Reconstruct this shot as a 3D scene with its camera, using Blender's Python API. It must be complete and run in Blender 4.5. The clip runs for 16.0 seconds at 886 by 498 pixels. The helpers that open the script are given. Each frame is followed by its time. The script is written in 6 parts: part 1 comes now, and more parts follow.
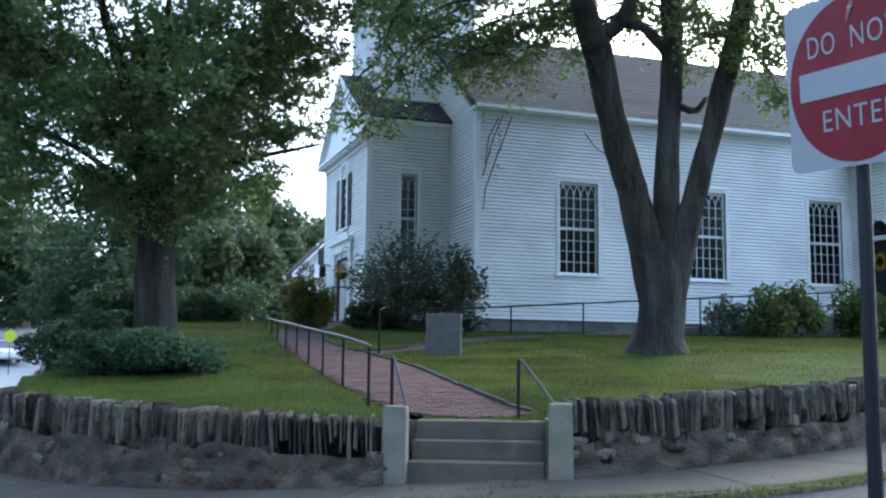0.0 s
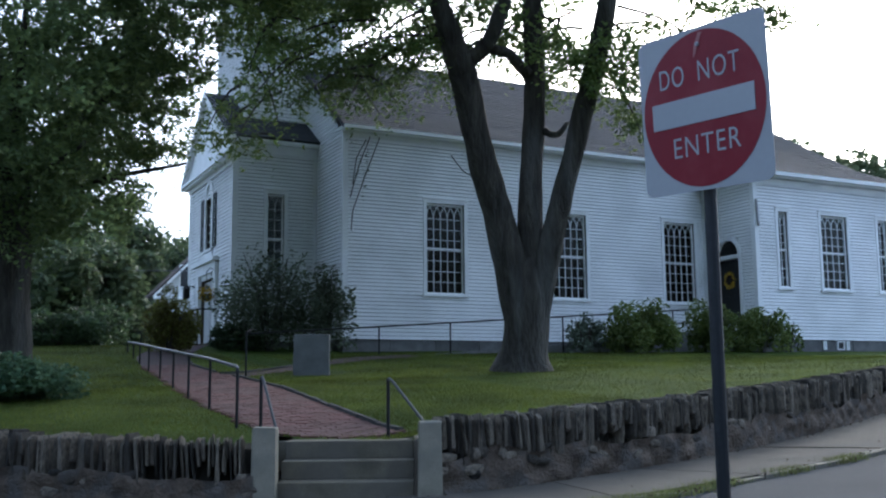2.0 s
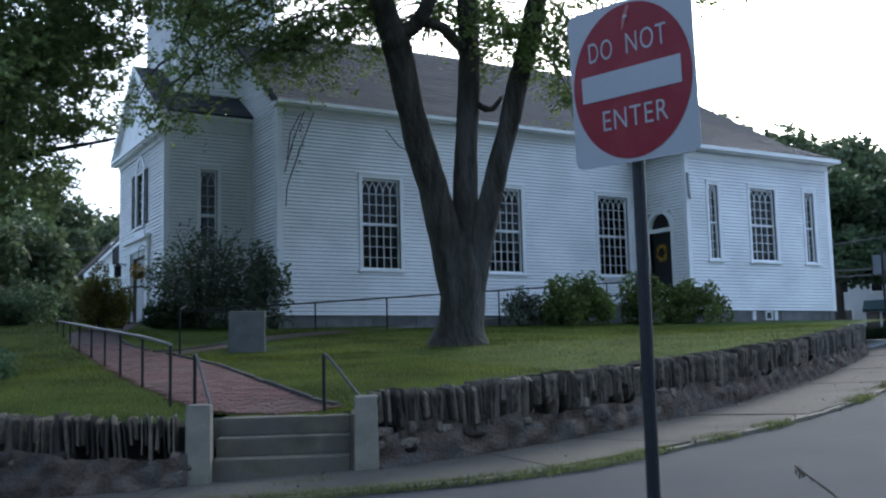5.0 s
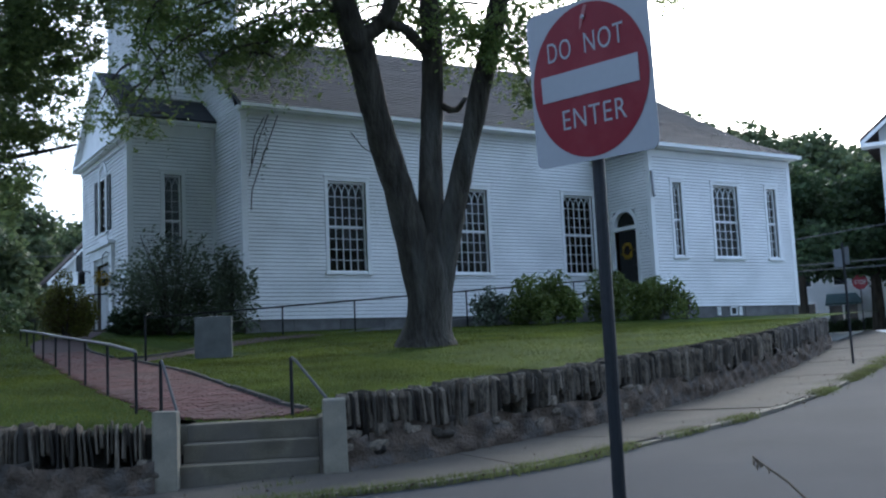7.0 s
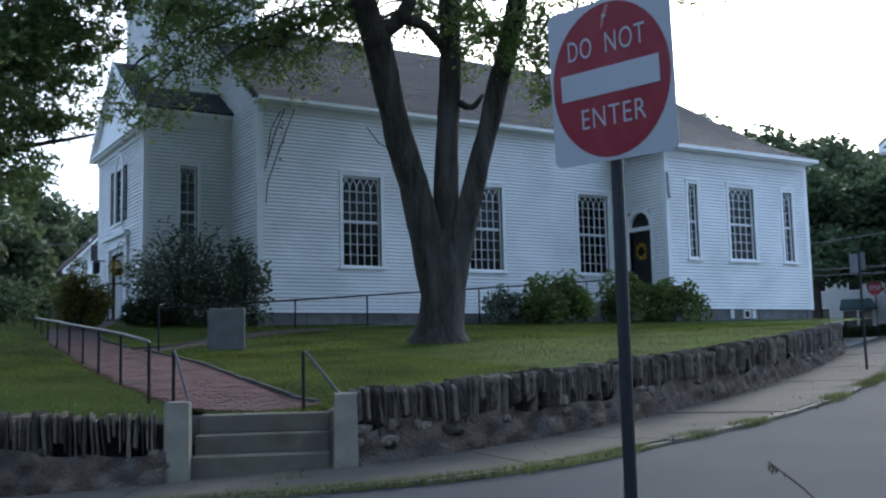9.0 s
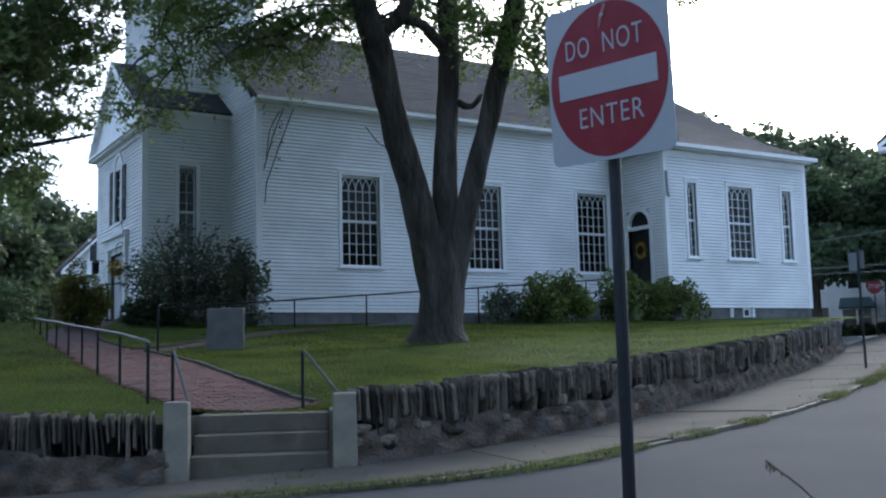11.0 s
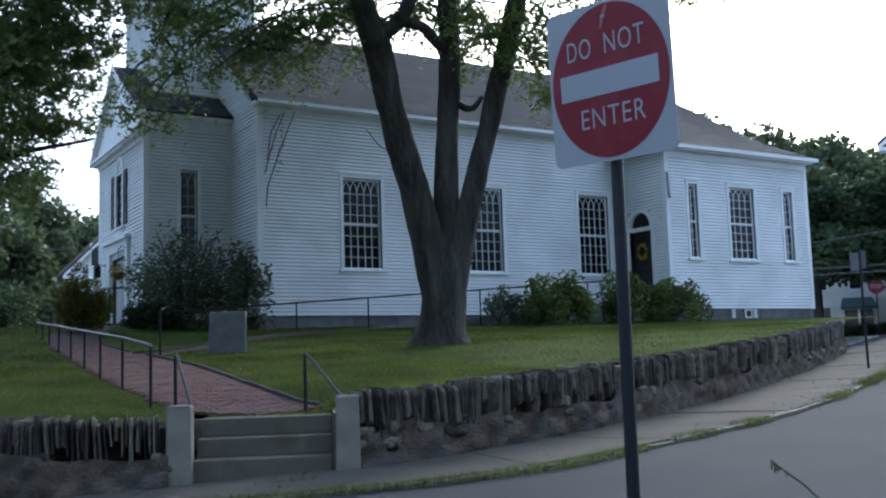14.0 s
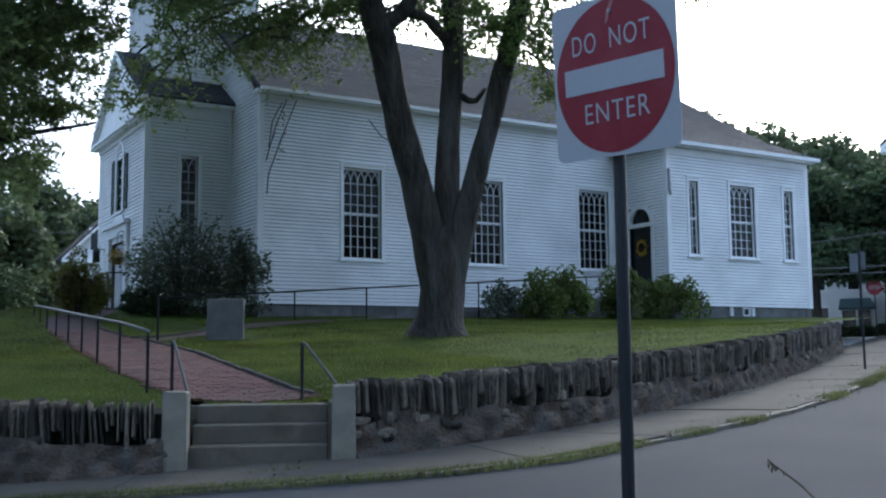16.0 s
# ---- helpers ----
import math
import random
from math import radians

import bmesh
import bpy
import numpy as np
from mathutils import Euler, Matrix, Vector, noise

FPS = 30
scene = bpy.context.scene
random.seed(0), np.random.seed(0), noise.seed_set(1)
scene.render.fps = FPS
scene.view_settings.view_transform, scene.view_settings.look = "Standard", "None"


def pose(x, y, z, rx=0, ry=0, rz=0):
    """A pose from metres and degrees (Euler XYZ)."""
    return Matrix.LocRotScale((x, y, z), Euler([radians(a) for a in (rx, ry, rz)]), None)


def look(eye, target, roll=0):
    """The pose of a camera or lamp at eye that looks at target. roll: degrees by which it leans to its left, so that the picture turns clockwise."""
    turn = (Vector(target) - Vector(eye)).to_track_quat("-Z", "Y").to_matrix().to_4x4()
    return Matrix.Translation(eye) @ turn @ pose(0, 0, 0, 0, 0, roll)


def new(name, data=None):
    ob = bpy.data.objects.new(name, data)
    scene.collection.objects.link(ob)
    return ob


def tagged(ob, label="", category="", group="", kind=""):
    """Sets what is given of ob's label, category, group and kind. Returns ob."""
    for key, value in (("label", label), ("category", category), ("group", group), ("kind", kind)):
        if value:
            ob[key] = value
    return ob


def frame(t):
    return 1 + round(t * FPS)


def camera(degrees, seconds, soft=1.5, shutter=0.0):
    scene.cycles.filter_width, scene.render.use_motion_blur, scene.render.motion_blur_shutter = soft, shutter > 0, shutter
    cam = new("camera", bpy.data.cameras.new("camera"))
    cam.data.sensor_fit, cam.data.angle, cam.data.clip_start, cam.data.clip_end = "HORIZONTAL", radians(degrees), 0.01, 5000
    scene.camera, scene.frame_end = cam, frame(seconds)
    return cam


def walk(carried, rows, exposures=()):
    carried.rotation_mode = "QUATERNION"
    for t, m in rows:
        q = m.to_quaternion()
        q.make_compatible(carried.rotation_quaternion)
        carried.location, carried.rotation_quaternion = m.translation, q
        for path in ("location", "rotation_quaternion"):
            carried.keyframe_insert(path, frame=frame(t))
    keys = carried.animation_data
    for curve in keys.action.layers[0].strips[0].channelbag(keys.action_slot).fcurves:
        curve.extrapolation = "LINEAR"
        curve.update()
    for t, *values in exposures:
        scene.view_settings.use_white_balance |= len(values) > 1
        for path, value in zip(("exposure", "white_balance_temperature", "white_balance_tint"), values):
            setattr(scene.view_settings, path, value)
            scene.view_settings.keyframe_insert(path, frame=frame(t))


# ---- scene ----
cam = camera(47.07, 16.0, soft=2.2)
ROWS = (
    (0, 0.0606, 0.1393, 1.1852, 96.601, -0.574, -19.28),
    (0.5, -0.0115, 0.0748, 1.1749, 98.066, 0.82, -26.789),
    (1, -0.0269, 0.0192, 1.1681, 97.575, 0.38, -27.112),
    (1.5, -0.0053, 0.0225, 1.1656, 96.963, 0.874, -27.031),
    (2, -0.0256, 0.0172, 1.1637, 97.768, 0.504, -26.704),
    (2.5, -0.0268, 0.0146, 1.1592, 97.312, 0.439, -28.255),
    (3, -0.0169, 0.0049, 1.1529, 96.833, 0.406, -28.889),
    (3.5, -0.0033, 0.0126, 1.1583, 96.319, 0.474, -28.908),
    (6, 0.0006, -0.0068, 1.1473, 96.216, 2.288, -31.29),
    (6.5, 0.0064, -0.0182, 1.1457, 96.113, 2.607, -31.69),
    (7, 0.0094, -0.0143, 1.1471, 96.333, 2.599, -31.882),
    (7.5, -0.0018, -0.0265, 1.1406, 96.389, 2.278, -31.987),
    (8, 0.0013, -0.0105, 1.143, 96.108, 1.832, -31.681),
    (8.5, -0.0077, -0.0111, 1.15, 96.415, 1.186, -30.918),
    (9, -0.0009, -0.0053, 1.1494, 96.168, 1.322, -31.27),
    (11.5, 0.0035, -0.0093, 1.1495, 96.125, 1.491, -31.25),
    (12, -0.0041, -0.0088, 1.1498, 96.093, 1.402, -30.809),
    (12.5, -0.0008, 0.0001, 1.15, 96, 1.495, -30.816),
    (13, -0.0026, -0.0028, 1.1518, 96.217, 1.556, -30.827),
    (13.5, -0.0025, -0.0098, 1.1466, 96.15, 1.634, -30.959),
    (14, -0.0051, -0.0091, 1.1474, 96.272, 1.752, -31.19),
    (14.5, 0, -0, 1.15, 96.12, 1.6, -31.2),
    (15, -0.0006, -0.0069, 1.1487, 96.241, 1.345, -31.036),
    (15.5, -0.0044, -0.0035, 1.1484, 95.563, 0.863, -31.075),
    (16, -0.002, 0.0038, 1.1489, 95.804, 0.504, -31.361),
)
walk(cam, [(t, pose(*p)) for t, *p in ROWS], exposures=((0.0, 2.0, 5100, 4), (0.5, 1.78, 5150, 6), (1.0, 1.38, 5150, 6), (3.0, 1.27, 5150, 6), (16.0, 1.27, 5150, 6)))

# ---- light: dusk under a pale, nearly even sky, the brighter part behind the church ----
SUN_AZ, SUN_EL = radians(48), radians(32)
world = bpy.data.worlds.new("sky")
scene.world = world
world.use_nodes = True
wn, wl = world.node_tree.nodes, world.node_tree.links
wn.clear()
sky = wn.new("ShaderNodeTexSky")
sky.sky_type, sky.sun_disc = "NISHITA", False
sky.sun_elevation, sky.sun_rotation = SUN_EL, SUN_AZ
sky.dust_density, sky.ozone_density = 10.0, 1.0
cloud = wn.new("ShaderNodeMixRGB")
cloud.inputs[0].default_value = 0.4
cloud.inputs[2].default_value = (4.6, 5.2, 6.2, 1)
wl.new(sky.outputs[0], cloud.inputs[1])
bg = wn.new("ShaderNodeBackground")
bg.inputs[1].default_value = 0.15
wl.new(cloud.outputs[0], bg.inputs[0])
wout = wn.new("ShaderNodeOutputWorld")
wl.new(bg.outputs[0], wout.inputs[0])
sun = new("sun", bpy.data.lights.new("sun", "SUN"))
sun.data.energy, sun.data.angle, sun.data.color = 0.15, radians(25), (1, 0.95, 0.88)
sun.matrix_world = look((0, 0, 60), (-40 * math.sin(SUN_AZ), -40 * math.cos(SUN_AZ), 60 - 40 * math.tan(SUN_EL)))


# ---- materials ----
def material(name, base, rough=0.8, dark=0.6, scale=8.0, fine=60.0, bump=0.3, metal=0.0, island=0.0, objvar=0.0, spec=0.3, detail=6, stain=None, streak=None, relief=0.02):
    """A surface with colour varied at two scales, grain and relief."""
    m = bpy.data.materials.new(name)
    m.use_nodes = True
    n, l = m.node_tree.nodes, m.node_tree.links
    b = n["Principled BSDF"]
    b.inputs["Roughness"].default_value, b.inputs["Metallic"].default_value = rough, metal
    b.inputs["Specular IOR Level"].default_value = spec
    co = n.new("ShaderNodeTexCoord")
    src = co.outputs["Object"]
    if streak:
        mp = n.new("ShaderNodeMapping")
        mp.inputs["Scale"].default_value = streak
        l.new(src, mp.inputs[0])
        src = mp.outputs[0]
    big, small = n.new("ShaderNodeTexNoise"), n.new("ShaderNodeTexNoise")
    big.inputs["Scale"].default_value, big.inputs["Detail"].default_value = scale, detail
    small.inputs["Scale"].default_value, small.inputs["Detail"].default_value = fine, 4
    l.new(src, big.inputs["Vector"])
    l.new(src, small.inputs["Vector"])
    r1 = n.new("ShaderNodeMapRange")
    r1.inputs[1].default_value, r1.inputs[2].default_value = 0.3, 0.7
    r1.inputs[3].default_value, r1.inputs[4].default_value = dark, 1.0
    l.new(big.outputs[0], r1.inputs[0])
    r2 = n.new("ShaderNodeMapRange")
    r2.inputs[1].default_value, r2.inputs[2].default_value = 0.3, 0.7
    r2.inputs[3].default_value, r2.inputs[4].default_value = 0.5 + dark / 2, 1.0
    l.new(small.outputs[0], r2.inputs[0])
    mul = n.new("ShaderNodeMath")
    mul.operation = "MULTIPLY"
    l.new(r1.outputs[0], mul.inputs[0])
    l.new(r2.outputs[0], mul.inputs[1])
    fac = mul.outputs[0]
    for amount, node, out in ((island, "ShaderNodeNewGeometry", "Random Per Island"), (objvar, "ShaderNodeObjectInfo", "Random")):
        if amount:
            g = n.new(node)
            r = n.new("ShaderNodeMapRange")
            r.inputs[3].default_value, r.inputs[4].default_value = 1 - amount, 1 + amount * 0.6
            l.new(g.outputs[out], r.inputs[0])
            k = n.new("ShaderNodeMath")
            k.operation = "MULTIPLY"
            l.new(fac, k.inputs[0])
            l.new(r.outputs[0], k.inputs[1])
            fac = k.outputs[0]
    mix = n.new("ShaderNodeMixRGB")
    mix.blend_type, mix.inputs[0].default_value = "MULTIPLY", 1.0
    mix.inputs[1].default_value = (*base, 1)
    l.new(fac, mix.inputs[2])
    colour = mix.outputs[0]
    if stain:
        tone, amount, size = stain
        sn = n.new("ShaderNodeTexNoise")
        sn.inputs["Scale"].default_value, sn.inputs["Detail"].default_value = size, 8
        l.new(src, sn.inputs["Vector"])
        sr = n.new("ShaderNodeMapRange")
        sr.inputs[1].default_value, sr.inputs[2].default_value = 0.48, 0.62
        sr.inputs[3].default_value, sr.inputs[4].default_value = 0.0, amount
        l.new(sn.outputs[0], sr.inputs[0])
        sm = n.new("ShaderNodeMixRGB")
        sm.inputs[2].default_value = (*tone, 1)
        l.new(sr.outputs[0], sm.inputs[0])
        l.new(colour, sm.inputs[1])
        colour = sm.outputs[0]
    l.new(colour, b.inputs["Base Color"])
    if bump:
        bp = n.new("ShaderNodeBump")
        bp.inputs["Strength"].default_value, bp.inputs["Distance"].default_value = bump, relief
        l.new(small.outputs[0], bp.inputs["Height"])
        l.new(bp.outputs[0], b.inputs["Normal"])
    return m


def leaf_material(name, base, warm):
    """Leaves: two greens by leaf, thin enough to let some light through."""
    m = bpy.data.materials.new(name)
    m.use_nodes = True
    n, l = m.node_tree.nodes, m.node_tree.links
    b = n["Principled BSDF"]
    b.inputs["Roughness"].default_value = 0.55
    b.inputs["Specular IOR Level"].default_value = 0.25
    g = n.new("ShaderNodeNewGeometry")
    mix = n.new("ShaderNodeMixRGB")
    mix.inputs[1].default_value, mix.inputs[2].default_value = (*base, 1), (*warm, 1)
    l.new(g.outputs["Random Per Island"], mix.inputs[0])
    co, ns = n.new("ShaderNodeTexCoord"), n.new("ShaderNodeTexNoise")
    ns.inputs["Scale"].default_value = 0.7
    l.new(co.outputs["Object"], ns.inputs["Vector"])
    r = n.new("ShaderNodeMapRange")
    r.inputs[1].default_value, r.inputs[2].default_value, r.inputs[3].default_value, r.inputs[4].default_value = 0.35, 0.65, 0.65, 1.25
    l.new(ns.outputs[0], r.inputs[0])
    mu = n.new("ShaderNodeMixRGB")
    mu.blend_type, mu.inputs[0].default_value = "MULTIPLY", 1
    l.new(mix.outputs[0], mu.inputs[1])
    l.new(r.outputs[0], mu.inputs[2])
    l.new(mu.outputs[0], b.inputs["Base Color"])
    tr = n.new("ShaderNodeBsdfTranslucent")
    l.new(mu.outputs[0], tr.inputs[0])
    ms = n.new("ShaderNodeMixShader")
    ms.inputs[0].default_value = 0.42
    l.new(b.outputs[0], ms.inputs[1])
    l.new(tr.outputs[0], ms.inputs[2])
    l.new(ms.outputs[0], n["Material Output"].inputs[0])
    return m


def glass_material(name):
    m = bpy.data.materials.new(name)
    m.use_nodes = True
    n, l = m.node_tree.nodes, m.node_tree.links
    n.remove(n["Principled BSDF"])
    tr, gl, fr, ms = n.new("ShaderNodeBsdfTransparent"), n.new("ShaderNodeBsdfGlossy"), n.new("ShaderNodeFresnel"), n.new("ShaderNodeMixShader")
    tr.inputs[0].default_value = (0.8, 0.84, 0.84, 1)
    gl.inputs["Roughness"].default_value = 0.03
    fr.inputs[0].default_value = 1.2
    ns, bp = n.new("ShaderNodeTexNoise"), n.new("ShaderNodeBump")
    ns.inputs["Scale"].default_value = 3.0
    bp.inputs["Strength"].default_value, bp.inputs["Distance"].default_value = 0.15, 0.02
    l.new(ns.outputs[0], bp.inputs["Height"])
    l.new(bp.outputs[0], gl.inputs["Normal"])
    l.new(fr.outputs[0], ms.inputs[0])
    l.new(tr.outputs[0], ms.inputs[1])
    l.new(gl.outputs[0], ms.inputs[2])
    l.new(ms.outputs[0], n["Material Output"].inputs[0])
    return m


M_SIDING = material("white_clapboard_paint", (0.86, 0.86, 0.85), 0.55, 0.88, 0.9, 25, 0.15, stain=((0.55, 0.56, 0.54), 0.35, 0.6), relief=0.005)
M_TRIM = material("white_trim_paint", (0.86, 0.86, 0.85), 0.5, 0.88, 2, 40, 0.1, relief=0.004)
M_ROOF = material("grey_asphalt_shingle", (0.05, 0.053, 0.058), 0.9, 0.8, 1.2, 30, 0.4, island=0.10)
M_FOUND = material("granite_foundation", (0.21, 0.205, 0.20), 0.85, 0.6, 3, 40, 0.4, objvar=0.2)
# inner faces coloured dark so panes look dim and board grooves read as shade
M_INNER = material("dark_interior_backing", (0.13, 0.11, 0.09), 0.9, 0.85, 2, 20, 0.1)
M_GLASS = glass_material("old_window_glass")
M_DOOR = material("black_door_paint", (0.02, 0.022, 0.022), 0.4, 0.7, 5, 40, 0.1)
M_GRASS = material("mown_grass", (0.064, 0.098, 0.011), 0.95, 0.55, 0.7, 45, 0.9, spec=0.1, stain=((0.05, 0.068, 0.016), 0.5, 0.35), relief=0.05)
M_EARTH = material("ground_earth", (0.10, 0.11, 0.05), 0.95, 0.6, 0.3, 20, 0.6)
M_ASPHALT = material("worn_asphalt", (0.062, 0.063, 0.064), 0.92, 0.75, 0.5, 90, 0.5, spec=0.15, stain=((0.046, 0.047, 0.05), 0.5, 0.8), relief=0.01)
M_CONCRETE = material("worn_concrete_walk", (0.088, 0.077, 0.062), 0.95, 0.6, 1.2, 60, 0.5, objvar=0.12, stain=((0.066, 0.056, 0.042), 0.75, 1.3), relief=0.01)
M_GRANITE = material("weathered_granite", (0.28, 0.255, 0.195), 0.85, 0.65, 4, 90, 0.4, stain=((0.16, 0.15, 0.125), 0.6, 3.0), relief=0.01)
M_STEP = material("stained_granite_step", (0.18, 0.158, 0.112), 0.88, 0.5, 2.5, 70, 0.5, stain=((0.09, 0.08, 0.065), 0.75, 2.2), relief=0.012)
M_EDGE = material("dark_edging", (0.075, 0.07, 0.062), 0.9, 0.6, 4, 50, 0.4, objvar=0.25)
M_KERB = material("granite_kerb", (0.17, 0.155, 0.12), 0.85, 0.6, 3, 70, 0.4, objvar=0.2)
M_STONE = material("field_stone", (0.245, 0.205, 0.155), 0.9, 0.4, 6, 60, 0.6, objvar=0.9, stain=((0.05, 0.047, 0.042), 0.7, 5), relief=0.015)
M_STONE_FAR = material("field_stone_joined", (0.25, 0.215, 0.178), 0.9, 0.4, 6, 60, 0.6, island=0.7, stain=((0.07, 0.068, 0.062), 0.6, 5), relief=0.015)
M_MORTAR = material("mortared_rubble", (0.15, 0.114, 0.083), 0.92, 0.35, 3.2, 26, 1.0, stain=((0.075, 0.068, 0.06), 0.85, 3.4), relief=0.03)
M_BRICKFAR = material("red_brick_paver_joined", (0.125, 0.053, 0.047), 0.85, 0.65, 1.5, 50, 0.4, island=0.25, stain=((0.085, 0.053, 0.047), 0.5, 0.9), relief=0.008)
M_SAND = material("brick_joint_sand", (0.075, 0.05, 0.046), 0.95, 0.7, 5, 60, 0.3)
# granite darkened in its colour for the shade the block stands in
M_MEMORIAL = material("shade_darkened_granite", (0.135, 0.135, 0.125), 0.85, 0.7, 4, 80, 0.3, stain=((0.09, 0.092, 0.085), 0.5, 3))
M_SOIL = material("dark_soil", (0.045, 0.04, 0.03), 0.95, 0.6, 6, 40, 0.5)
M_IRON = material("dark_painted_iron", (0.016, 0.016, 0.017), 0.6, 0.7, 6, 50, 0.2, spec=0.2)
M_STEPRAIL = material("dull_grey_rail_paint", (0.07, 0.075, 0.08), 0.6, 0.7, 8, 60, 0.1)
M_RAIL = material("worn_metal_handrail", (0.17, 0.17, 0.18), 0.4, 0.7, 8, 60, 0.1, metal=0.7)
M_BARK = material("furrowed_bark", (0.088, 0.078, 0.062), 0.95, 0.3, 5, 18, 1.0, streak=(1, 1, 0.22), stain=((0.12, 0.118, 0.11), 0.4, 2), relief=0.08)
M_LEAF = leaf_material("tree_leaves", (0.11, 0.165, 0.05), (0.225, 0.28, 0.085))
M_LEAF_DARK = leaf_material("dark_leaves", (0.034, 0.058, 0.028), (0.068, 0.1, 0.042))
M_LEAF_SHRUB = leaf_material("shrub_leaves", (0.051, 0.095, 0.055), (0.113, 0.172, 0.083))
M_LEAF_RHODO = leaf_material("rhododendron_leaves", (0.09, 0.13, 0.035), (0.2, 0.235, 0.065))
M_LEAF_RED = leaf_material("bronze_green_leaves", (0.10, 0.075, 0.028), (0.2, 0.215, 0.045))
M_LEAF_LOOSE = leaf_material("loose_shrub_leaves", (0.095, 0.122, 0.08), (0.18, 0.205, 0.13))
M_LEAF_SHADE = leaf_material("shade_tree_leaves", (0.105, 0.15, 0.062), (0.2, 0.26, 0.09))
M_LEAF_FAR = leaf_material("far_leaves", (0.055, 0.082, 0.04), (0.11, 0.138, 0.065))


# ---- mesh helpers ----
def mesh_object(name, bm, mat, parent=None, smooth=False):
    me = bpy.data.meshes.new(name)
    bm.to_mesh(me)
    bm.free()
    if mat:
        me.materials.append(mat)
    if smooth:
        for f in me.polygons:
            f.use_smooth = True
    ob = new(name, me)
    ob.parent = parent
    return ob


def part(name, bm, mat, parent, label="", smooth=False):
    ob = mesh_object(name, bm, mat, parent, smooth)
    return tagged(ob, label)


def thing(name, label, category, at=(0, 0, 0), group="", kind=""):
    ob = new(name)
    ob.location = at
    ob.empty_display_size = 0.2
    return tagged(ob, label, category, group, kind)


def raw(name, verts, faces, mat, parent=None, smooth=False):
    me = bpy.data.meshes.new(name)
    me.from_pydata([tuple(v) for v in verts], [], [tuple(f) for f in faces])
    if mat:
        me.materials.append(mat)
    if smooth:
        me.polygons.foreach_set("use_smooth", [True] * len(me.polygons))
    me.update()
    ob = new(name, me)
    ob.parent = parent
    return ob


def add_box(bm, x0, y0, z0, x1, y1, z1, m=None):
    """A box between two corners, through a matrix if one is given."""
    vs = [Vector((x, y, z)) for z in (z0, z1) for y in (y0, y1) for x in (x0, x1)]
    if m:
        vs = [m @ v for v in vs]
    v = [bm.verts.new(c) for c in vs]
    for f in ((0, 2, 3, 1), (4, 5, 7, 6), (0, 1, 5, 4), (2, 6, 7, 3), (0, 4, 6, 2), (1, 3, 7, 5)):
        bm.faces.new([v[i] for i in f])
    return v


def box_bm(*a, bevel=0.0, m=None):
    bm = bmesh.new()
    add_box(bm, *a, m=m)
    if bevel:
        bmesh.ops.bevel(bm, geom=bm.edges[:], offset=bevel, segments=2, affect="EDGES", profile=0.6)
    return bm


def add_tube(bm, pts, radii, sides=10, cap=True):
    """A tube along points with a radius at each."""
    pts = [Vector(p) for p in pts]
    if isinstance(radii, (int, float)):
        radii = [radii] * len(pts)
    rings = []
    d0 = (pts[1] - pts[0]).normalized()
    side = d0.cross(Vector((0.3, 0.2, 1)) if abs(d0.z) < 0.9 else Vector((1, 0.2, 0))).normalized()
    for i, p in enumerate(pts):
        d = (pts[min(i + 1, len(pts) - 1)] - pts[max(i - 1, 0)]).normalized()
        side = (side - d * side.dot(d)).normalized()
        up = d.cross(side)
        rings.append([bm.verts.new(p + (side * math.cos(a) + up * math.sin(a)) * radii[i]) for a in (2 * math.pi * k / sides for k in range(sides))])
    for a, b in zip(rings, rings[1:]):
        for k in range(sides):
            bm.faces.new((a[k], a[(k + 1) % sides], b[(k + 1) % sides], b[k]))
    if cap:
        bm.faces.new(rings[0][::-1])
        bm.faces.new(rings[-1])
    return rings


def tube_bm(pts, radii, sides=10):
    bm = bmesh.new()
    add_tube(bm, pts, radii, sides)
    return bm


def smooth_line(pts, step):
    """Points at even steps along a smooth line through the given ones."""
    P = [np.array(p, float) for p in pts]
    P = [2 * P[0] - P[1]] + P + [2 * P[-1] - P[-2]]
    dense = []
    for a, b, c, d in zip(P, P[1:], P[2:], P[3:]):
        for t in np.linspace(0, 1, 40, endpoint=False):
            dense.append(0.5 * (2 * b + (c - a) * t + (2 * a - 5 * b + 4 * c - d) * t * t + (3 * b - a - 3 * c + d) * t ** 3))
    dense.append(P[-2])
    dense = np.array(dense)
    s = np.r_[0, np.cumsum(np.linalg.norm(np.diff(dense, axis=0), axis=1))]
    u = np.linspace(0, s[-1], max(2, round(s[-1] / step) + 1))
    return np.stack([np.interp(u, s, dense[:, i]) for i in range(dense.shape[1])], 1)


# ---- heights ----
def road_z(x, y):
    return 0.055 * (min(max(x, -14), 34) - 4.5)


def lawn_z(x, y):
    x, y = min(max(x, -8), 33), min(max(y, 9), 31)
    dip = 0.15 * math.exp(-((x - 4.5) ** 2 + (y - 11.5) ** 2) / 1.3)
    return -dip - 0.194 + 0.0862 * x + 0.0392 * y - 0.00026 * x * x - 0.00233 * x * y + 0.00144 * y * y


